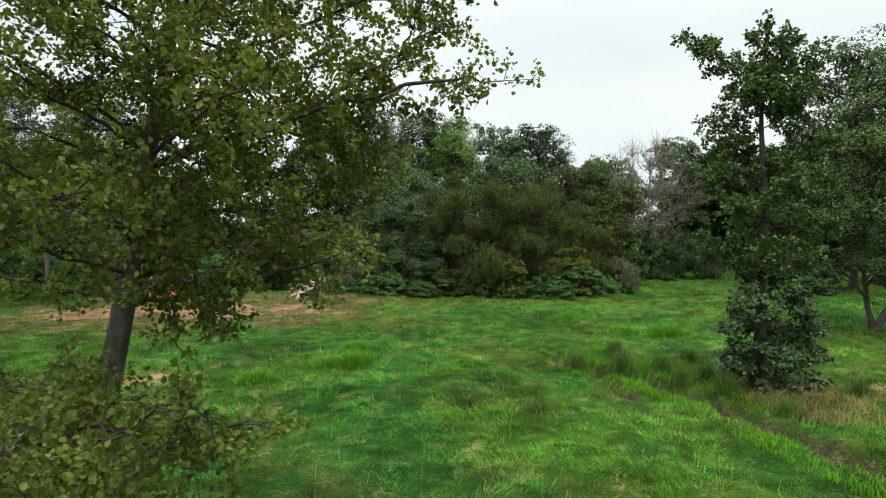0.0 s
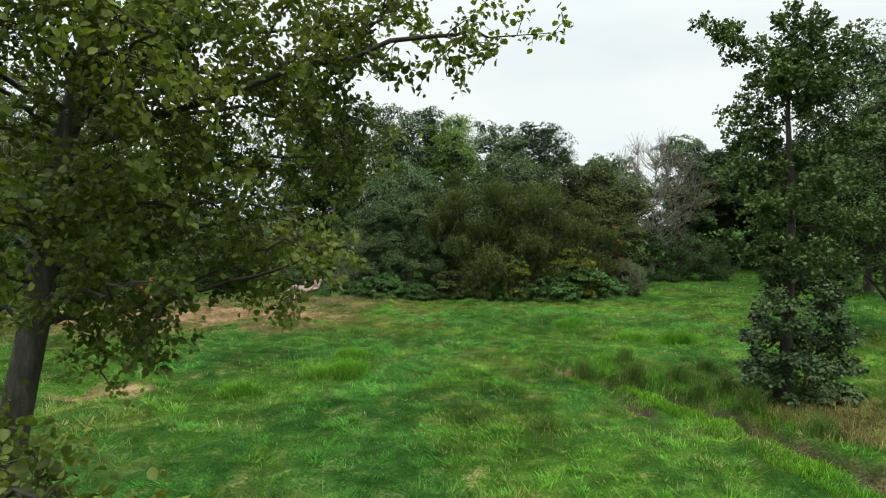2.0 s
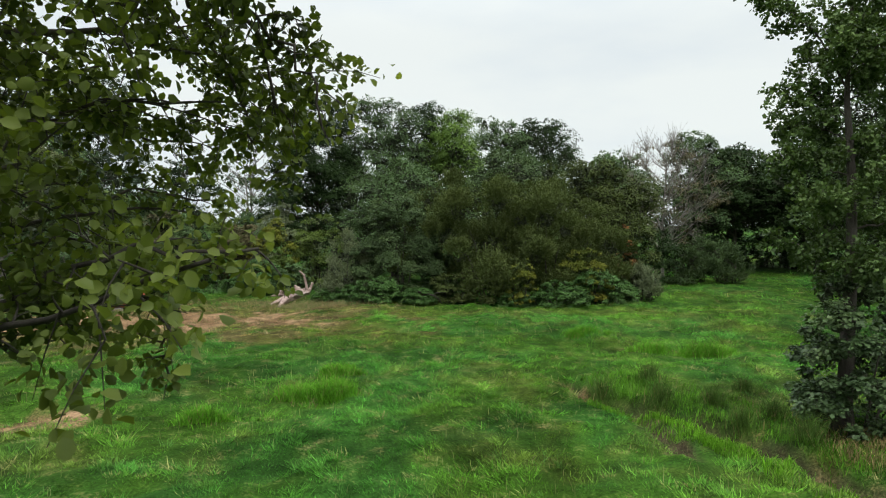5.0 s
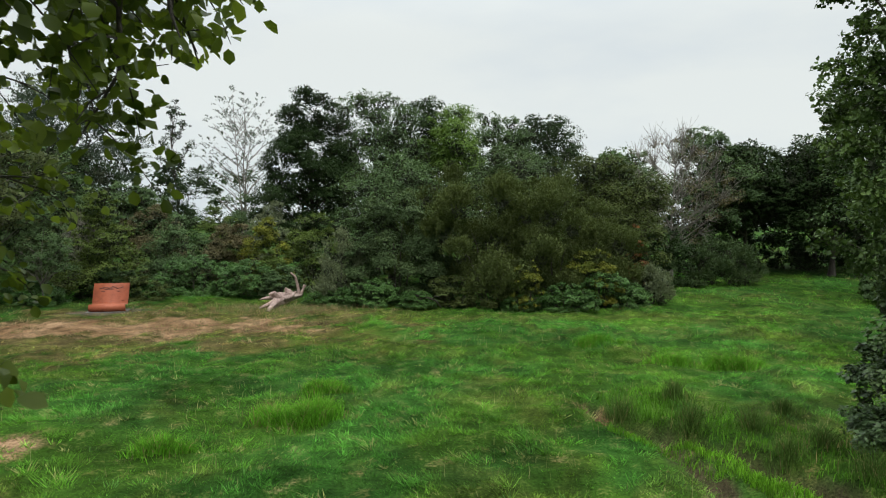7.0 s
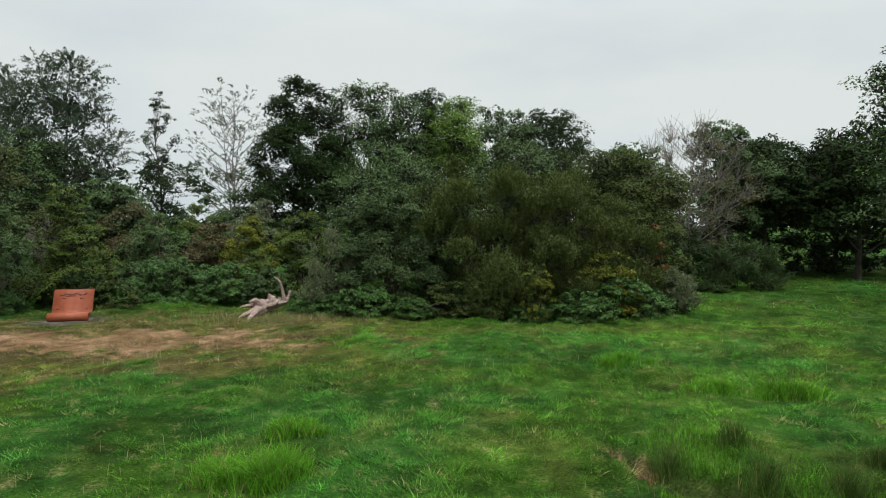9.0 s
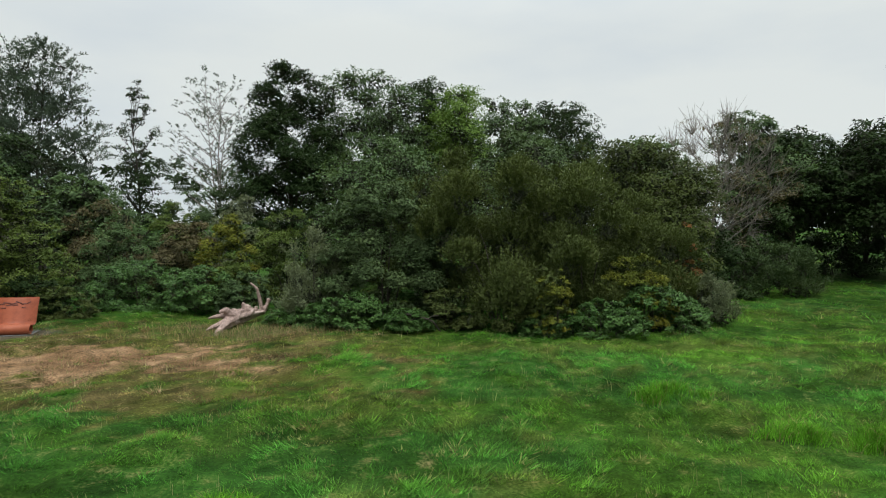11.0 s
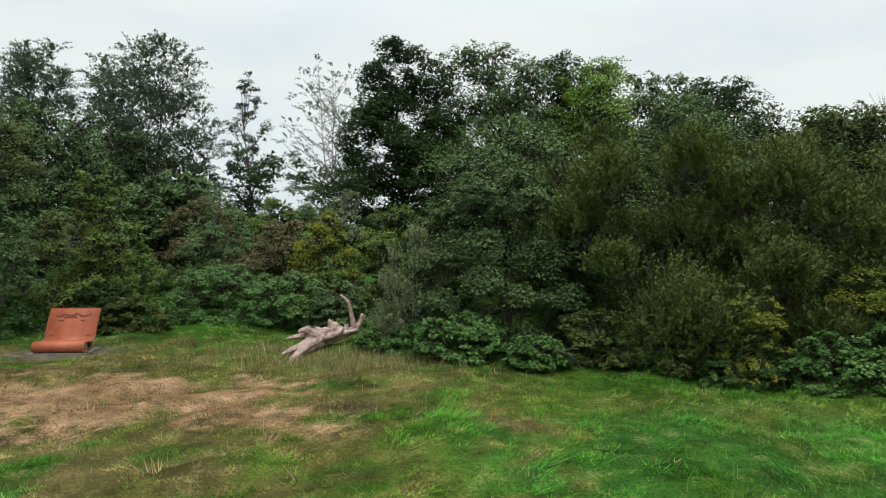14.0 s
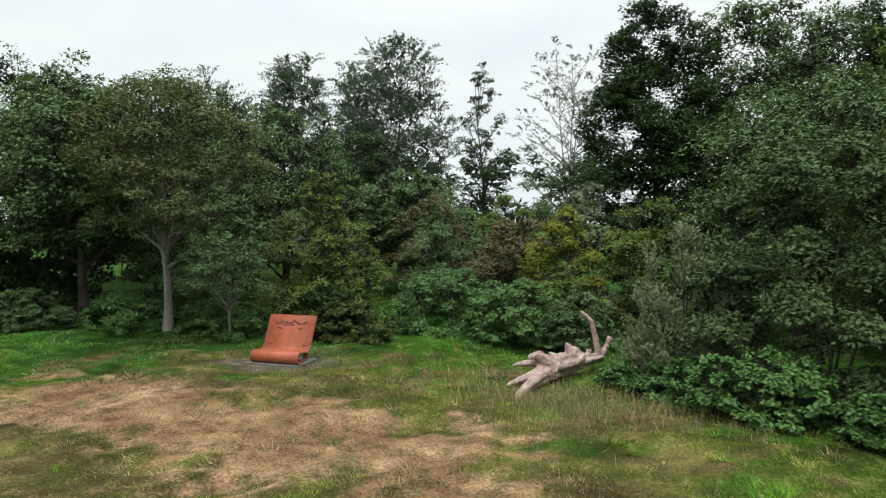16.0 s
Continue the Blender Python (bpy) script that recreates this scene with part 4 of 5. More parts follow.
def alder(name, label, seed, trunk, trunk_r, limbs, mat, leaf, gap, reach, group, room=0.7, single=0, bark=BARK):
    """trunk: line of points; limbs: (from, to) or longer lines, each with its start radius."""
    rng = np.random.default_rng(seed)
    ob = thing(name, label, "tree", (trunk[0][0], trunk[0][1], float(height_at(trunk[0][0], trunk[0][1]))), group)
    o = np.array(ob.location)
    line = curve(trunk, 30)
    k = np.linspace(0, 1, 30)
    v, f = tube(line - o, trunk_r * (1 - 0.85 * k) * (1 + 0.6 * np.exp(-k * 25)), 14, 0.06, rng)
    part("trunk", mesh_of("trunk", v, f, bark, smooth=True), ob)
    all_p, all_d, twigs = [], [], []
    for pts, r0, *own in limbs:
        l = curve(pts, 14)
        l[1:-1] += rng.normal(size=(12, 3)) * 0.02
        v, f = tube(l - o, np.linspace(r0 * 0.64, 0.005, 14), 8, 0.06, rng)
        part("limb", mesh_of("limb", v, f, BARK, smooth=True), ob)
        ls, p, d = grow(rng, l, gap, own[0] if own else reach)
        for a, r in ls:
            if clear_of_lane(a, room).all():
                twigs.append(tube(a - o, np.linspace(r, r * 0.4, len(a)), 3))
        ok = clear_of_lane(p, room)
        all_p.append(p[ok])
        all_d.append(d[ok])
    v, f = joined(twigs)
    tagged(part("twig_spray", mesh_of("twig_spray", v, f, BARK), ob), kind="stuff")
    p, d = np.concatenate(all_p), np.concatenate(all_d)
    size = leaf * rng.uniform(0.6, 1.25, len(p))
    if single:
        # the boughs' tips that reach furthest into the lane carry leaves of their own
        tips = np.argsort(-p[:, 0] + 0.35 * np.abs(p[:, 2] - 2.9))[:single]
        blade = mesh_of("leaf", ROUND[0], ROUND[1], mat)
        for i in tips:
            t = Vector(d[i]).normalized()
            nor = Vector(rng.normal(size=3) * 0.6) + Vector((0, 0, 0.9))
            b = t.cross(nor).normalized()
            one = part("leaf", blade, ob)
            one.matrix_local = Matrix.Translation(p[i] - o) @ Matrix((t, b, b.cross(t))).transposed().to_4x4() @ Matrix.Scale(size[i], 4)
        rest = np.ones(len(p), bool)
        rest[tips] = False
        p, d, size = p[rest], d[rest], size[rest]
    near = ~clear_of_lane(p, 2.3)
    v, f = joined([leaf_arrays(rng, p[near] - o, d[near], size[near], ROUND, 0.5), leaf_arrays(rng, p[~near] - o, d[~near], size[~near], KITE, 0.5)])
    part("crown", mesh_of("crown", v, f, mat), ob)
    return ob


alder("alder_tree", "leaning alder with dark rough trunk and round green leaves", 301,
      [(-2.85, 4.5, -0.15), (-2.6, 4.58, 1.0), (-2.34, 4.65, 2.3), (-2.25, 4.8, 3.3), (-2.1, 4.95, 4.3), (-2.05, 5.1, 5.8), (-2.0, 5.2, 7.4)], 0.115, [
          ([(-2.34, 4.65, 2.4), (-1.9, 4.65, 2.46), (-1.2, 4.5, 2.62), (-0.45, 4.15, 2.86)], 0.033, 0.27),
          ([(-1.6, 4.6, 2.5), (-1.3, 4.9, 2.62), (-1.08, 5.06, 2.7)], 0.02, 0.2),
          ([(-1.7, 4.65, 2.5), (-1.5, 4.4, 2.5), (-1.5, 4.2, 2.35)], 0.02, 0.27),
          ([(-2.22, 4.85, 3.4), (-1.5, 4.75, 3.65), (-0.6, 4.5, 3.86), (0.05, 4.42, 3.98), (0.26, 4.4, 3.95)], 0.042),
          ([(-0.9, 4.6, 3.82), (-0.5, 4.7, 4.1), (-0.1, 4.8, 4.4)], 0.025),
          ([(-1.2, 4.65, 3.75), (-1.0, 4.8, 4.1), (-0.75, 4.9, 4.5)], 0.02, 0.45),
          ([(-0.4, 4.5, 3.9), (-0.3, 4.6, 4.2), (-0.15, 4.7, 4.5)], 0.016, 0.4),
          ([(-1.6, 4.75, 3.65), (-1.4, 4.7, 4.1), (-1.2, 4.6, 4.5)], 0.02, 0.45),
          ([(-1.3, 4.7, 3.75), (-0.95, 5.2, 3.92), (-0.72, 5.5, 3.72), (-0.62, 5.58, 3.25)], 0.02, 0.34),
          ([(-1.05, 5.05, 3.9), (-0.75, 5.45, 3.85), (-0.55, 5.55, 3.6), (-0.45, 5.45, 3.35)], 0.016, 0.3),
          ([(-1.05, 5.05, 3.9), (-0.95, 5.6, 3.8), (-0.9, 5.85, 3.5), (-0.88, 5.85, 3.35)], 0.016, 0.3),
          ([(-1.7, 4.65, 2.5), (-1.0, 4.75, 2.82), (-0.52, 4.77, 2.86)], 0.018, 0.28),
          ([(-1.4, 4.75, 2.65), (-1.15, 5.2, 2.68), (-1.06, 5.3, 2.52), (-1.04, 5.3, 2.32)], 0.014, 0.15),
          ([(-2.2, 4.65, 2.42), (-2.0, 4.68, 2.38), (-1.94, 4.7, 2.05)], 0.014, 0.17),
          ([(-2.15, 4.9, 4.0), (-1.4, 4.8, 4.3), (-0.6, 4.6, 4.55), (0.05, 4.5, 4.7)], 0.035),
          ([(-2.1, 5.0, 4.5), (-1.3, 5.2, 4.9), (-0.5, 5.1, 5.3)], 0.033),
          ([(-2.1, 5.0, 4.9), (-1.6, 4.6, 5.4), (-0.8, 4.4, 5.8)], 0.026),
          ([(-2.2, 4.85, 3.4), (-1.6, 5.45, 3.75), (-1.1, 5.85, 3.75), (-0.68, 6.0, 3.62)], 0.03, 0.4),
          ([(-2.15, 4.9, 3.8), (-1.7, 5.4, 4.0), (-1.2, 5.85, 3.85), (-0.95, 6.0, 3.7)], 0.026, 0.42),
          ([(-2.3, 4.75, 3.0), (-1.9, 5.4, 3.1), (-1.2, 6.0, 3.05)], 0.026, 0.36),
          ([(-2.3, 4.75, 2.7), (-1.9, 5.4, 2.85), (-1.25, 6.0, 2.8)], 0.026, 0.33),
          ([(-2.2, 4.85, 3.3), (-1.9, 5.4, 3.4), (-1.25, 6.0, 3.35)], 0.026, 0.36),
          ([(-2.2, 4.85, 3.6), (-2.0, 5.5, 3.8), (-1.9, 6.0, 3.75), (-1.85, 6.3, 3.6)], 0.026, 0.5),
          ([(-2.2, 4.85, 3.2), (-2.4, 5.6, 3.3), (-2.5, 6.2, 3.3)], 0.026, 0.5),
          ([(-2.3, 4.75, 3.0), (-1.8, 4.3, 3.2), (-1.4, 3.8, 3.25)], 0.026),
          ([(-2.1, 5.0, 4.4), (-1.7, 4.6, 4.8), (-1.2, 4.3, 5.1)], 0.026),
          ([(-2.1, 5.0, 4.9), (-2.6, 4.7, 5.4), (-3.0, 4.3, 5.6)], 0.026),
          ([(-2.15, 4.9, 4.1), (-1.7, 4.5, 4.1), (-1.3, 4.2, 4.0)], 0.026),
          ([(-2.3, 4.7, 2.8), (-2.0, 4.0, 3.0), (-1.9, 3.1, 3.1)], 0.026),
          ([(-2.3, 4.75, 2.9), (-1.7, 4.6, 3.05), (-1.1, 4.5, 3.1)], 0.03),
          ([(-2.32, 4.7, 2.6), (-2.7, 4.1, 2.85), (-3.0, 3.4, 3.0)], 0.026, 0.27),
          ([(-2.3, 4.75, 3.0), (-3.1, 4.7, 3.3), (-4.1, 4.5, 3.4)], 0.026),
          ([(-2.1, 5.0, 4.8), (-2.9, 5.2, 5.4), (-3.8, 5.2, 5.8)], 0.026),
          ([(-2.1, 5.0, 4.9), (-1.9, 5.8, 5.4), (-1.3, 6.3, 5.7)], 0.026),
          ([(-2.3, 4.75, 2.7), (-1.8, 5.3, 2.9), (-1.2, 5.6, 3.0)], 0.026, 0.27),
          ([(-2.34, 4.7, 2.4), (-3.1, 4.9, 2.5), (-3.9, 5.1, 2.6)], 0.026, 0.27),
          ([(-2.34, 4.7, 2.5), (-1.8, 4.2, 2.6), (-1.3, 3.9, 2.7)], 0.03, 0.27),
          ([(-2.2, 4.85, 3.4), (-2.9, 5.6, 3.8), (-3.5, 6.2, 4.2)], 0.026),
          ([(-2.55, 4.6, 1.5), (-2.1, 3.7, 1.95), (-1.4, 3.05, 2.05), (-0.85, 2.8, 2.12)], 0.022, 0.42),
          ([(-2.3, 4.0, 1.8), (-2.1, 3.2, 1.95), (-1.8, 2.6, 2.0)], 0.025, 0.42),
          ([(-2.3, 3.9, 1.8), (-1.8, 3.2, 1.95), (-1.35, 2.9, 1.95), (-1.05, 2.85, 2.05)], 0.014, 0.34),
          ([(-2.3, 3.9, 1.75), (-2.0, 3.0, 1.85), (-1.7, 2.6, 1.85)], 0.014, 0.34),
          ([(-2.2, 3.7, 1.7), (-1.6, 2.95, 1.75), (-1.2, 2.75, 1.72)], 0.014, 0.34),
          ([(-2.55, 4.6, 1.6), (-2.8, 3.8, 2.0), (-2.8, 3.0, 2.2)], 0.022, 0.42),
          ([(-1.9, 3.5, 1.98), (-1.5, 3.3, 1.8), (-1.2, 3.2, 1.75)], 0.02, 0.42),
          ([(-2.2, 3.8, 1.85), (-1.8, 3.4, 1.6), (-1.6, 3.1, 1.5)], 0.02, 0.42),
          ([(-2.55, 4.6, 1.7), (-3.2, 4.3, 1.9), (-3.6, 4.0, 1.9)], 0.03, 0.42),
          ([(-2.2, 4.85, 3.5), (-1.6, 4.1, 3.65), (-1.0, 3.4, 3.75)], 0.028),
          ([(-2.1, 5.0, 4.5), (-1.4, 5.5, 4.3), (-0.5, 5.7, 4.5)], 0.03),
          ([(-2.1, 5.0, 4.6), (-1.2, 4.9, 4.9), (-0.2, 4.9, 5.0)], 0.03),
          ([(-2.25, 4.8, 3.2), (-1.6, 5.1, 3.3), (-0.9, 5.2, 3.4)], 0.026),
          ([(-2.3, 4.75, 2.9), (-2.6, 3.9, 3.3), (-2.6, 3.1, 3.5)], 0.026),
          ([(-2.3, 4.75, 2.7), (-1.9, 4.4, 2.75), (-1.6, 3.9, 2.8)], 0.026, 0.27),
          ([(-2.1, 4.95, 4.2), (-1.5, 4.2, 4.5), (-0.9, 3.6, 4.7)], 0.03),
          ([(-2.1, 5.0, 4.4), (-2.9, 4.4, 4.8), (-3.3, 3.8, 5.0)], 0.026),
          ([(-2.15, 4.9, 3.8), (-1.9, 4.1, 4.1), (-1.5, 3.6, 4.3)], 0.026),
          ([(-2.15, 4.9, 3.9), (-2.25, 4.5, 4.1), (-2.4, 4.1, 4.2)], 0.02, 0.5),
          ([(-2.2, 4.85, 3.6), (-2.7, 4.3, 4.0), (-3.2, 3.8, 4.3)], 0.026),
          ([(-2.15, 4.9, 3.9), (-2.4, 4.3, 4.3), (-2.5, 3.7, 4.6)], 0.026),
          ([(-2.2, 4.85, 3.5), (-2.8, 4.0, 4.0), (-2.95, 3.2, 4.3)], 0.022, 0.5),
          ([(-2.1, 4.95, 4.2), (-2.9, 4.6, 4.6), (-3.5, 4.3, 4.8)], 0.022, 0.5),
          ([(-2.1, 5.0, 4.5), (-2.1, 4.6, 4.8), (-2.15, 4.2, 5.0)], 0.02, 0.5),
          ([(-2.1, 5.0, 4.9), (-1.9, 4.6, 5.3), (-1.7, 4.3, 5.5)], 0.02, 0.5),
          ([(-2.1, 5.0, 4.6), (-2.7, 4.7, 4.7), (-3.2, 4.4, 4.7)], 0.02, 0.5),
          ([(-2.2, 4.8, 3.4), (-2.8, 4.4, 3.6), (-3.3, 4.1, 3.7)], 0.02, 0.5),
      ], ALDER, 0.04, 0.125, 0.6, "alders", 0.56, single=300, bark=BARK_ALDER)

alder("alder_tree", "slim alder with a crooked top standing by the ditch", 302,
      [(6.1, 12.3, -0.15), (6.15, 12.3, 2.0), (6.25, 12.5, 3.6), (6.2, 12.6, 5.0), (6.3, 12.7, 6.6)], 0.11, [
          ([(6.2, 12.6, 5.0), (5.9, 12.9, 5.9), (5.4, 13.2, 6.5), (5.1, 13.4, 6.75)], 0.03),
          ([(6.25, 12.6, 5.4), (6.5, 12.7, 6.2), (6.7, 12.8, 6.7)], 0.03),
          ([(6.2, 12.6, 4.6), (5.8, 12.6, 4.9), (5.4, 12.7, 5.0)], 0.02),
          ([(6.2, 12.6, 4.8), (6.8, 12.7, 5.3), (7.2, 12.8, 5.7)], 0.025),
          ([(6.2, 12.55, 4.2), (6.9, 12.5, 4.4), (7.5, 12.5, 4.8)], 0.025),
          ([(6.2, 12.5, 3.7), (5.7, 12.5, 3.85), (5.25, 12.6, 4.0)], 0.022),
          ([(6.2, 12.5, 3.5), (6.9, 12.6, 3.7), (7.6, 12.8, 3.9)], 0.03),
          ([(6.2, 12.5, 3.2), (5.8, 12.3, 3.3), (5.3, 12.2, 3.5)], 0.022),
          ([(6.2, 12.4, 2.9), (6.9, 12.2, 3.0), (7.6, 12.2, 3.1)], 0.03),
          ([(6.2, 12.4, 2.6), (5.8, 12.5, 2.6), (5.3, 12.6, 2.7)], 0.022),
          ([(6.2, 12.4, 2.3), (6.8, 12.6, 2.3), (7.4, 12.9, 2.3)], 0.025),
          ([(6.2, 12.4, 2.2), (6.1, 11.9, 2.4), (6.0, 11.5, 2.5)], 0.02),
          ([(6.2, 12.5, 3.3), (6.3, 12.0, 3.6), (6.4, 11.6, 3.8)], 0.02),
          ([(6.2, 12.5, 4.2), (6.0, 13.0, 4.5), (5.8, 13.5, 4.6)], 0.02),
          ([(6.25, 12.6, 5.6), (6.1, 12.4, 6.2), (6.0, 12.3, 6.6)], 0.02),
          ([(6.2, 12.6, 3.0), (6.3, 13.2, 3.2), (6.4, 13.7, 3.4)], 0.02),
          ([(6.2, 12.6, 5.2), (6.7, 12.4, 5.8), (7.0, 12.3, 6.3)], 0.02),
          ([(6.2, 12.6, 5.0), (6.0, 12.3, 5.4), (5.7, 12.2, 5.9)], 0.02),
          ([(6.2, 12.5, 3.9), (6.7, 12.9, 4.2), (7.1, 13.2, 4.4)], 0.02),
      ], ALDER_DEEP, 0.068, 0.08, 0.62, "alders")
shrub("ivy_bush", "dense glossy dark bush round the alder's foot", "bush", 6.25, 12.2, 2.7, 1.95, 1.9, 310, IVY, 14000, 0.066, 34, 0.17, BROAD, "caps", 0.5)


# ---- the steel bench ----
def sheet(line, wide, thick):
    """A bent sheet of even thickness, drawn along a side outline."""
    p = np.asarray(line, float)
    d = unit(np.gradient(p, axis=0))
    nrm = np.stack([-d[:, 1], d[:, 0]], -1)
    rim = [p + nrm * thick / 2, p - nrm * thick / 2]
    v, f, n = [], [], len(p)
    for sx in (-wide / 2, wide / 2):
        for r in rim:
            v.append(np.stack([np.full(n, sx), r[:, 0], r[:, 1]], -1))
    i = np.arange(n - 1)
    q = lambda a, b: np.stack([a * n + i, a * n + i + 1, b * n + i + 1, b * n + i], -1)
    f = np.concatenate([q(0, 2), q(3, 1), q(1, 0), q(2, 3), [[0, n, 3 * n, 2 * n], [n - 1, 3 * n - 1, 4 * n - 1, 2 * n - 1]]])
    return np.concatenate(v), f


bz = float(height_at(-11.6, 26.45))
bench = thing("lounge_bench", "wide rust-red steel lounge bench with rolled front edge on a slab", "bench", (-11.62, 26.5, bz + 0.005))
bench.rotation_euler = (0, 0, radians(15))
roll = [(-0.3 + 0.12 * math.cos(a), 0.14 + 0.12 * math.sin(a)) for a in np.linspace(radians(300), radians(60), 16)]
side = [*roll, *curve([(-0.2, 0.245), (-0.05, 0.225), (0.08, 0.26), (0.17, 0.42), (0.27, 0.64), (0.37, 0.84), (0.43, 0.93)], 26)]
back = np.array(side[-16:])
v, f = sheet(side, 1.15, 0.022)
part("seat_shell", mesh_of("seat_shell", v, f, RUST), bench)
for sx in (-0.42, 0.42):
    v, f = sheet(curve([(-0.28, 0.03), (0.08, 0.03), (0.17, 0.06), (0.14, 0.24), (0.12, 0.34)], 20), 0.1, 0.02)
    v[:, 0] += sx
    part("foot", mesh_of("foot", v, f, RUST), bench)
for mx0, mz0, ml, mt in [(-0.42, 0.8, 0.16, 8), (-0.25, 0.83, 0.2, -6), (-0.05, 0.81, 0.18, 14), (0.12, 0.84, 0.16, -20), (0.3, 0.8, 0.14, 10), (0.45, 0.83, 0.1, 40), (-0.35, 0.7, 0.12, 0), (0.3, 0.7, 0.1, 0), (-0.1, 0.77, 0.3, 3)]:
    mz0 = mz0 - 0.04
    yy, slope = np.interp(mz0, back[:, 1], back[:, 0]), (np.interp(mz0 + 0.05, back[:, 1], back[:, 0]) - np.interp(mz0 - 0.05, back[:, 1], back[:, 0])) / 0.1
    cz = 1 / math.hypot(1, slope)
    t = radians(mt)
    du, dv = np.array((math.cos(t), slope * cz * math.sin(t), cz * math.sin(t))), np.array((-math.sin(t), slope * cz * math.cos(t), cz * math.cos(t)))
    c0 = np.array((mx0 * 0.76, yy - 0.0145 / cz, mz0))
    v = np.array([c0 + a * ml * 0.5 * du + b * 0.022 * dv for a, b in ((-1, -0.6), (1, -1), (1, 0.7), (-1, 1))])
    v = np.concatenate([v, v + np.array((0, 0.004, -0.0013))])
    part("mark", mesh_of("mark", v, [(0, 1, 2, 3), (7, 6, 5, 4), (0, 4, 5, 1), (1, 5, 6, 2), (2, 6, 7, 3), (3, 7, 4, 0)], DARK_MARK), bench)

bm = bmesh.new()
bmesh.ops.create_cube(bm, size=1, matrix=Matrix.Diagonal((1.3, 0.86, 0.12, 1)))
bmesh.ops.bevel(bm, geom=bm.edges[:], offset=0.015, segments=2, affect="EDGES")
me = bpy.data.meshes.new("slab")
bm.to_mesh(me)
me.materials.append(CONCRETE)
slab = tagged(new("slab", me), "grey concrete slab under the bench", "slab", kind="structure")
slab.location, slab.rotation_euler = (-11.64, 26.44, bz - 0.045), (0, 0, radians(15))


# ---- the bleached fallen log ----
rng = np.random.default_rng(401)
lz = float(height_at(-5.95, 27.7))
log = thing("fallen_log", "bleached fallen trunk with torn root plate and forked branch", "log", (-5.82, 27.85, lz - 0.06))


def weathered(pts, radii, sides=14, rough=0.2):
    """A weathered limb: its rings are lumpy and ridged along the grain, its end worn to a point."""
    m = 26
    l = curve(pts, m)
    r = np.interp(np.linspace(0, 1, m), np.linspace(0, 1, len(radii)), radii)
    v, f = tube(l, r, sides)
    ridge = rng.uniform(-rough, rough, sides)
    swell = np.interp(np.linspace(0, 1, m), np.linspace(0, 1, 8), rng.uniform(-rough * 0.6, rough * 0.6, 8))
    k = 1 + ridge[None, :] + swell[:, None] + rng.uniform(-rough, rough, (m, sides)) * 0.35
    v = (l[:, None] + (v.reshape(m, sides, 3) - l[:, None]) * k[..., None]).reshape(-1, 3)
    v = np.concatenate([v, [l[0], l[-1] + (l[-1] - l[-2]) * 0.5]])
    j = np.arange(sides)
    n = (j + 1) % sides
    return v, np.concatenate([f[:, [0, 1, 2]], f[:, [0, 2, 3]], np.stack([n, j, np.full(sides, m * sides)], -1), np.stack([(m - 1) * sides + j, (m - 1) * sides + n, np.full(sides, m * sides + 1)], -1)])


def at_log(points):
    """Places along the log: across it, beyond it, above the ground."""
    return [(0.84 * r - 0.542 * f, 0.542 * r + 0.84 * f, z + 0.03) for r, f, z in points]


body = [
    weathered(at_log([(-0.5, -0.32, 0.14), (-0.25, -0.1, 0.24), (0.1, 0.2, 0.27), (0.5, 0.52, 0.26), (0.95, 0.88, 0.26)]), [0.12, 0.18, 0.165, 0.125, 0.09], 16, 0.3),
    weathered(at_log([(-0.2, -0.1, 0.22), (-0.5, -0.4, 0.13), (-0.75, -0.75, 0.04), (-1.0, -1.05, -0.08)]), [0.17, 0.13, 0.1, 0.05], 16, 0.3),
    weathered(at_log([(-0.3, -0.2, 0.2), (-0.62, -0.25, 0.14), (-0.9, -0.3, 0.06), (-1.05, -0.35, 0.0)]), [0.15, 0.1, 0.06, 0.03], 12, 0.25),
    weathered(at_log([(-0.25, -0.05, 0.28), (-0.52, -0.03, 0.33), (-0.78, 0.0, 0.31), (-0.92, 0.02, 0.27)]), [0.13, 0.09, 0.05, 0.02], 12, 0.25),
    weathered(at_log([(-0.2, -0.12, 0.26), (-0.38, -0.16, 0.42), (-0.5, -0.18, 0.5), (-0.64, -0.18, 0.46)]), [0.2, 0.13, 0.09, 0.04], 12, 0.25),
    weathered(at_log([(-0.02, 0.05, 0.34), (-0.14, 0.05, 0.45), (-0.24, 0.05, 0.52)]), [0.14, 0.07, 0.015], 10, 0.25),
    weathered(at_log([(0.32, 0.33, 0.28), (0.24, 0.3, 0.44), (0.16, 0.27, 0.57), (0.12, 0.25, 0.66)]), [0.2, 0.14, 0.07, 0.02], 12, 0.25)]
v, f = joined(body)
stem = part("stem", mesh_of("stem", v, f, DEADWOOD, smooth=True), log)
weld = stem.modifiers.new("weld", "REMESH")
weld.mode, weld.voxel_size, weld.use_smooth_shade = "VOXEL", 0.018, True
worn = stem.modifiers.new("worn", "SMOOTH")
worn.factor, worn.iterations = 0.5, 1
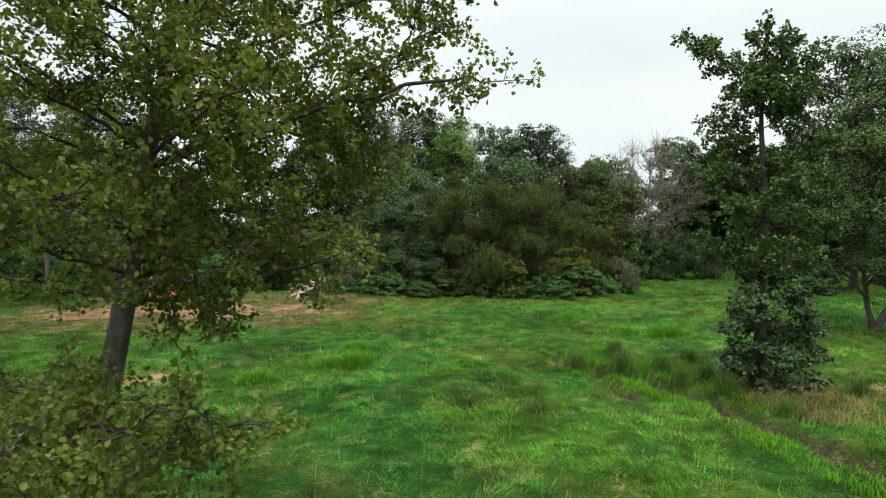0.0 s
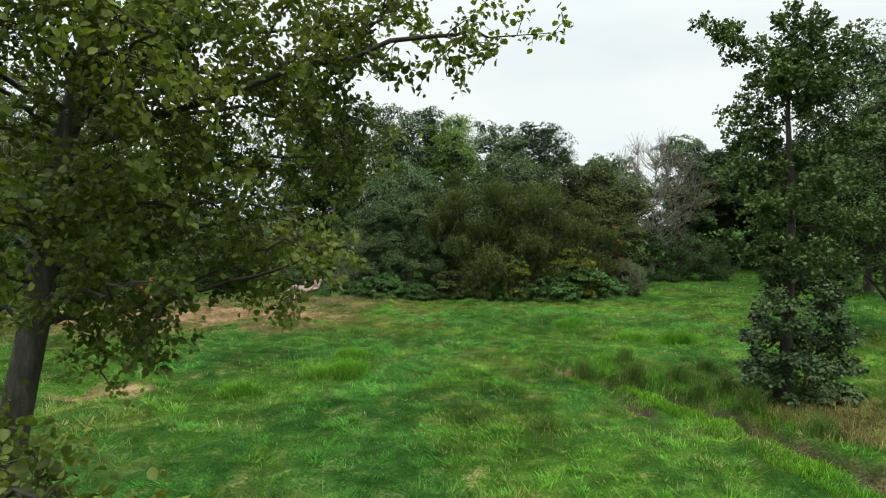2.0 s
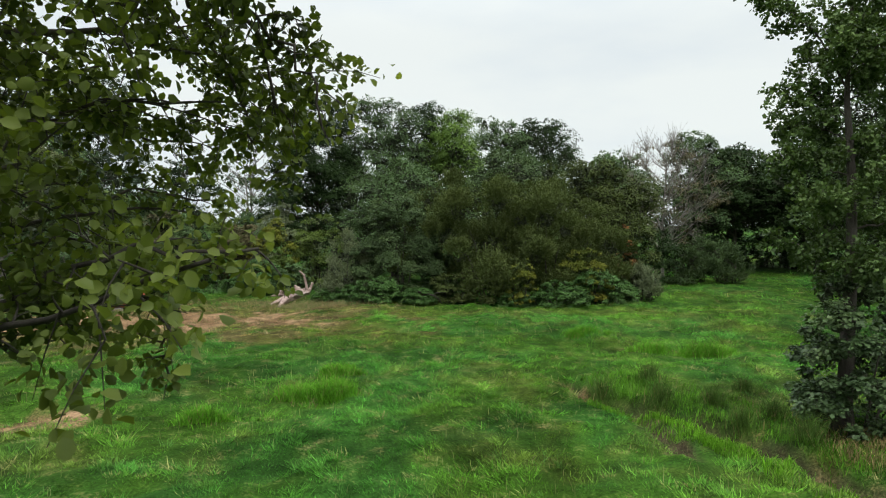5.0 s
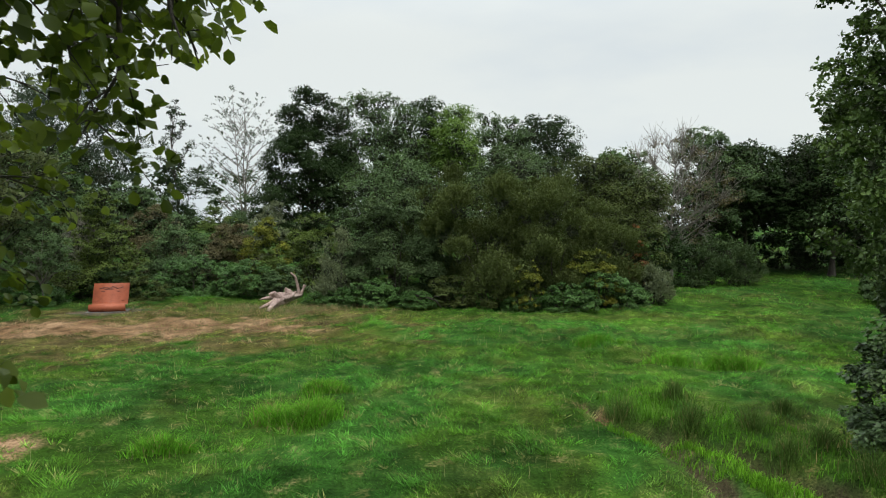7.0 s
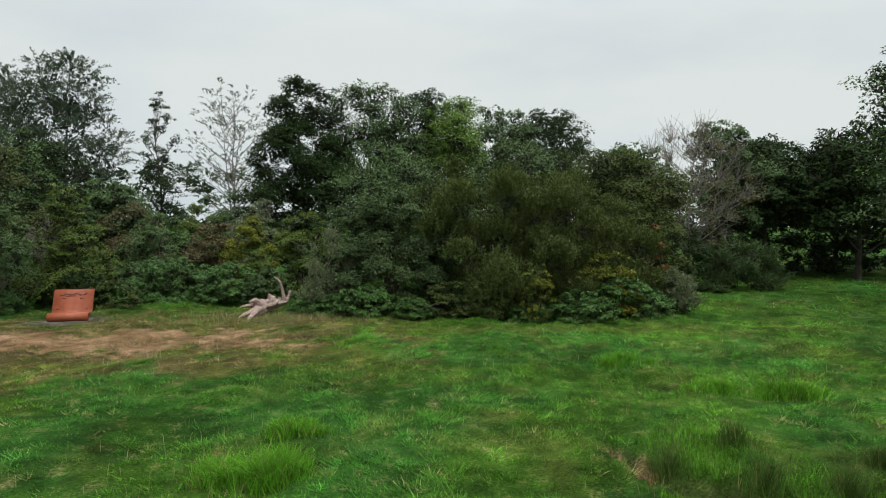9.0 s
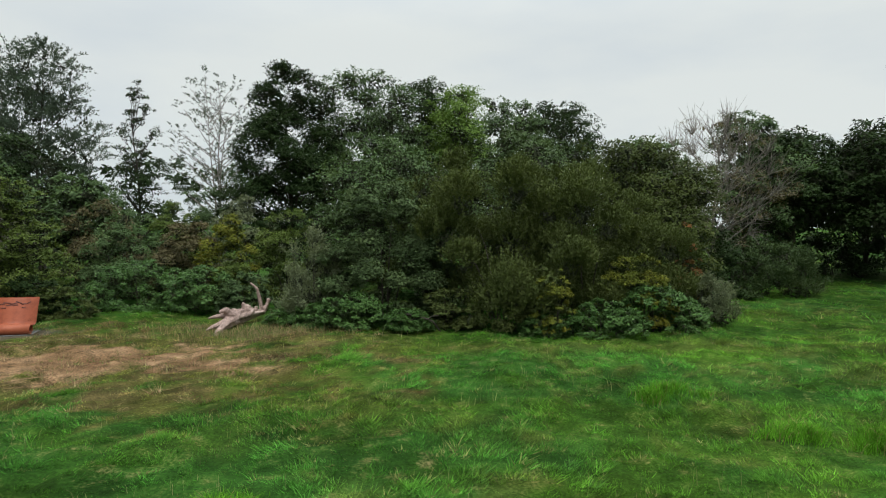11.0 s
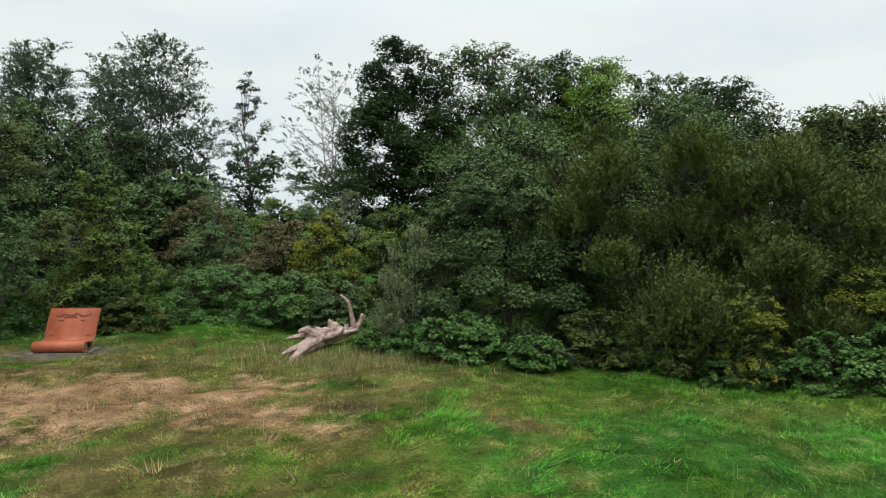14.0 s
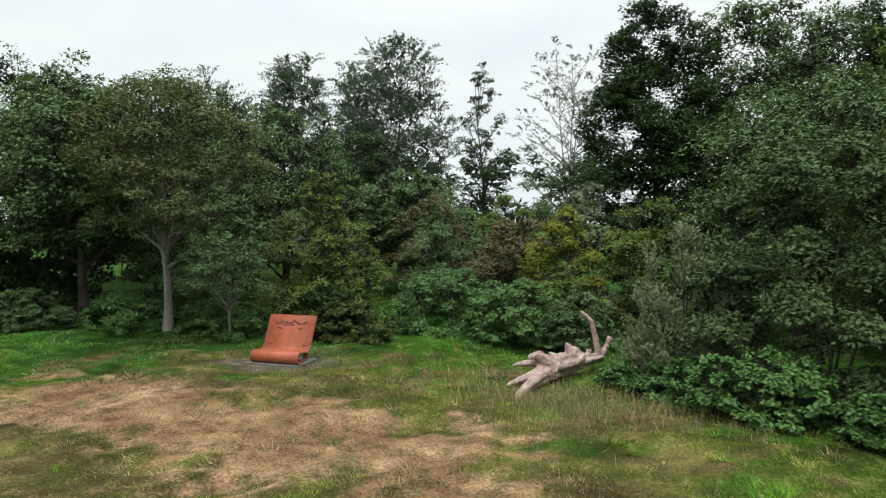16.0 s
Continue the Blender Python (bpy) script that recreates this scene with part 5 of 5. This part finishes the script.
for kind_of, pts, radii in [
        ("branch", [(0.88, 0.82, 0.22), (0.84, 0.82, 0.5), (0.76, 0.82, 0.84), (0.7, 0.82, 1.0), (0.52, 0.82, 1.16)], [0.08, 0.055, 0.046, 0.042, 0.03]),
        ("branch", [(0.88, 0.84, 0.22), (1.0, 0.86, 0.4), (1.06, 0.87, 0.53), (1.12, 0.88, 0.64)], [0.085, 0.062, 0.05, 0.06]),
        ("stub", [(0.58, 0.58, 0.28), (0.62, 0.59, 0.38), (0.63, 0.6, 0.46)], [0.07, 0.05, 0.05])]:
    v, f = weathered(at_log(pts), radii, 12, 0.22)
    part(kind_of, mesh_of(kind_of, v, f, DEADWOOD, smooth=True), log)


# ---- rushes and long-grass tufts ----
def tuft(name, label, x, y, r, h, n, seed, tint, wide=0.012, lean=0.55, group="grass tufts", crowns=1):
    """Long grass in one mound: blades fan out of several crowns, tall in the middle and thinning to the edge."""
    rng = np.random.default_rng(seed)
    ca, cq = rng.uniform(0, 2 * np.pi, crowns), r * 0.62 * np.sqrt(rng.uniform(0, 1, crowns)) * (crowns > 1)
    to = rng.integers(0, crowns, n)
    a, q = rng.uniform(0, 2 * np.pi, n), np.abs(rng.normal(size=n)) * r * (0.26 if crowns > 1 else 0.5)
    bx, by = x + (cq * np.cos(ca))[to] * 1.3 + q * np.cos(a), y + (cq * np.sin(ca))[to] * 0.7 + q * np.sin(a)
    t = np.array(tint) * rng.uniform(0.6, 1.4, (n, 1)) * rng.uniform(0.8, 1.2, crowns)[to][:, None]
    dead = rng.uniform(size=(n, 1)) < 0.07
    t = np.where(dead, np.array((0.2, 0.17, 0.07)), t)
    away = np.hypot(bx - x, by - y) / r
    hh = h * rng.uniform(0.55, 1.15, n) * np.clip(1.1 - 0.55 * away ** 2, 0.25, 1.1) * rng.uniform(0.75, 1.15, crowns)[to]
    v, f, tt = blades(rng, bx, by, hh, np.full(n, wide), t, lean)
    z0 = float(height_at(x, y))
    ob = new(name, mesh_of(name, v - np.array((x, y, z0)), f, GRASS, tt))
    ob.location = (x, y, z0)
    return tagged(ob, label, "grass tuft", group)


BRIGHT, RUSH, LONG, STRAW = (0.085, 0.225, 0.016), (0.07, 0.125, 0.025), (0.075, 0.18, 0.016), (0.25, 0.2, 0.085)
for k, (tx, ty, tr, th, tn) in enumerate([(-2.25, 14.1, 0.75, 0.36, 4600), (-2.0, 15.5, 0.5, 0.28, 2200), (6.4, 18.0, 0.7, 0.32, 2200), (5.0, 18.4, 0.6, 0.24, 1500), (-3.75, 12.7, 0.5, 0.28, 1500), (4.0, 20.0, 0.7, 0.22, 1500)]):
    tuft("grass_tuft", "bright green tuft of long grass", tx, ty, tr, th, tn, 501 + k, BRIGHT, 0.01, 1.15, crowns=9)
for k, (tx, ty) in enumerate([(3.05, 14.75), (3.9, 13.9), (4.7, 12.6), (5.25, 11.7), (4.7, 13.6), (5.4, 13.0), (4.1, 15.2), (5.6, 14.4), (6.7, 13.6), (7.4, 11.3), (5.7, 10.4)]):
    tuft("rush_clump", "dark green clump of rushes by the ditch", tx, ty, 0.34, 0.44, 380, 540 + k, RUSH, 0.007, 0.95, "rush clumps")


def verge(name, label, n, lo, hi, near, far, h, tint, seed):
    """Long grass along one bank of the ditch, between two distances from its middle (to the right of it where positive)."""
    rng = np.random.default_rng(seed)
    s = rng.uniform(lo, hi, n) * (len(DITCH) - 1)
    i = np.minimum(s.astype(int), len(DITCH) - 2)
    p = DITCH[i] + (DITCH[i + 1] - DITCH[i]) * (s - i)[:, None]
    d = unit(DITCH[i + 1] - DITCH[i])
    side = np.stack([-d[:, 1], d[:, 0]], -1)
    p = p + side * rng.uniform(near, far, (n, 1))
    keep = waves(p[:, 0], p[:, 1], 1.5, seed) > rng.uniform(-1.4, 0.6, n)
    p = p[keep]
    t = np.array(tint) * rng.uniform(0.6, 1.4, (len(p), 1)) * (1 + 0.3 * waves(p[:, 0], p[:, 1], 1.2, seed + 1)[:, None])
    v, f, tt = blades(rng, p[:, 0], p[:, 1], h * rng.uniform(0.5, 1.2, len(p)), np.full(len(p), 0.013), np.clip(t, 0.01, 1), 0.8)
    return tagged(new(name, mesh_of(name, v, f, GRASS, tt)), label, "grass", kind="stuff")


verge("ditch_grass", "long green grass on the ditch's far bank", 7000, 0.0, 0.8, 0.3, 1.5, 0.15, LONG, 571)
verge("ditch_grass", "bright lime green grass along the ditch's edge", 9000, 0.14, 0.85, -1.0, -0.22, 0.14, (0.095, 0.225, 0.015), 572)
verge("ditch_grass", "yellowed grass on the dry bank", 3000, 0.3, 0.62, 0.6, 2.0, 0.2, STRAW, 573)
rng = np.random.default_rng(580)
sx, sy = rng.uniform(-9, 9, 5200), rng.uniform(7, 26, 5200)
keep = waves(sx, sy, 4.0, 581) > rng.uniform(-0.6, 1.2, 5200)
v, f, tt = blades(rng, sx[keep], sy[keep], rng.uniform(0.1, 0.26, keep.sum()), np.full(keep.sum(), 0.006), np.array((0.25, 0.24, 0.11)) * rng.uniform(0.6, 1.2, (keep.sum(), 1)), 0.5)
tagged(new("seed_stalks", mesh_of("seed_stalks", v, f, GRASS, tt)), "thin pale dry grass stalks scattered over the meadow", "grass", kind="stuff")

rng = np.random.default_rng(590)
a, q = rng.uniform(0, 2 * np.pi, 9000), np.abs(rng.normal(size=9000)) * 0.62
sx, sy = -5.3 + 2.6 * q * np.cos(a), 26.4 + 1.15 * q * np.sin(a)
keep = waves(sx, sy, 1.3, 591) > rng.uniform(-1.2, 0.9, 9000)
sx, sy = sx[keep], sy[keep]
straw = np.where(rng.uniform(size=(len(sx), 1)) < 0.62, np.array((0.27, 0.21, 0.11)), np.array((0.1, 0.16, 0.035))) * rng.uniform(0.6, 1.3, (len(sx), 1))
v, f, tt = blades(rng, sx, sy, rng.uniform(0.08, 0.27, len(sx)), np.full(len(sx), 0.008), straw, 0.9)
tagged(new("straw_grass", mesh_of("straw_grass", v, f, GRASS, tt)), "tall straw-coloured grass before the fallen log", "grass", kind="stuff")

# far wood that closes the view behind the trees
rng = np.random.default_rng(600)
fx = np.concatenate([np.linspace(-75, 80, 120), np.full(24, -48.0), np.full(24, 50.0)])
fy = np.concatenate([66 + 4 * np.sin(np.linspace(0, 14, 120)), np.linspace(8, 62, 24), np.linspace(8, 62, 24)])
fx, fy = np.tile(fx, 4) + rng.normal(size=672) * 1.2, np.tile(fy, 4) + rng.normal(size=672) * 1.5
fz = np.repeat([0.8, 2.6, 4.4, 6.0], 168) + rng.normal(size=672) * 0.6
(v, f), _core_fill = leaf_mass(rng, np.stack([fx, fy, fz], -1), rng.uniform(1.2, 2.2, 672), 44000, 0.42, TRI, core=0.0)
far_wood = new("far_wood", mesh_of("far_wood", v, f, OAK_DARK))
tagged(far_wood, "dark green distant woodland behind the meadow's trees", "woodland", kind="stuff")


# a grey dead bough lying at the foot of the bush
bough = thing("dead_bough", "grey weathered dead bough lying under the bush", "branch", (-0.4, 26.25, float(height_at(-0.4, 26.25))))
for pts, r0 in [([(-0.5, 0.1, 0.5), (-0.1, 0.0, 0.42), (0.2, -0.05, 0.34), (0.45, 0.1, 0.0)], 0.04), ([(0.1, 0.0, 0.38), (0.2, -0.2, 0.5), (0.35, -0.3, 0.52)], 0.025), ([(-0.2, 0.02, 0.43), (-0.4, -0.15, 0.36), (-0.5, -0.2, 0.22)], 0.022)]:
    v, f = tube(curve(pts, 10), np.linspace(r0, r0 * 0.4, 10), 7, 0.12, np.random.default_rng(611))
    part("bough", mesh_of("bough", v, f, BARK, smooth=True), bough)
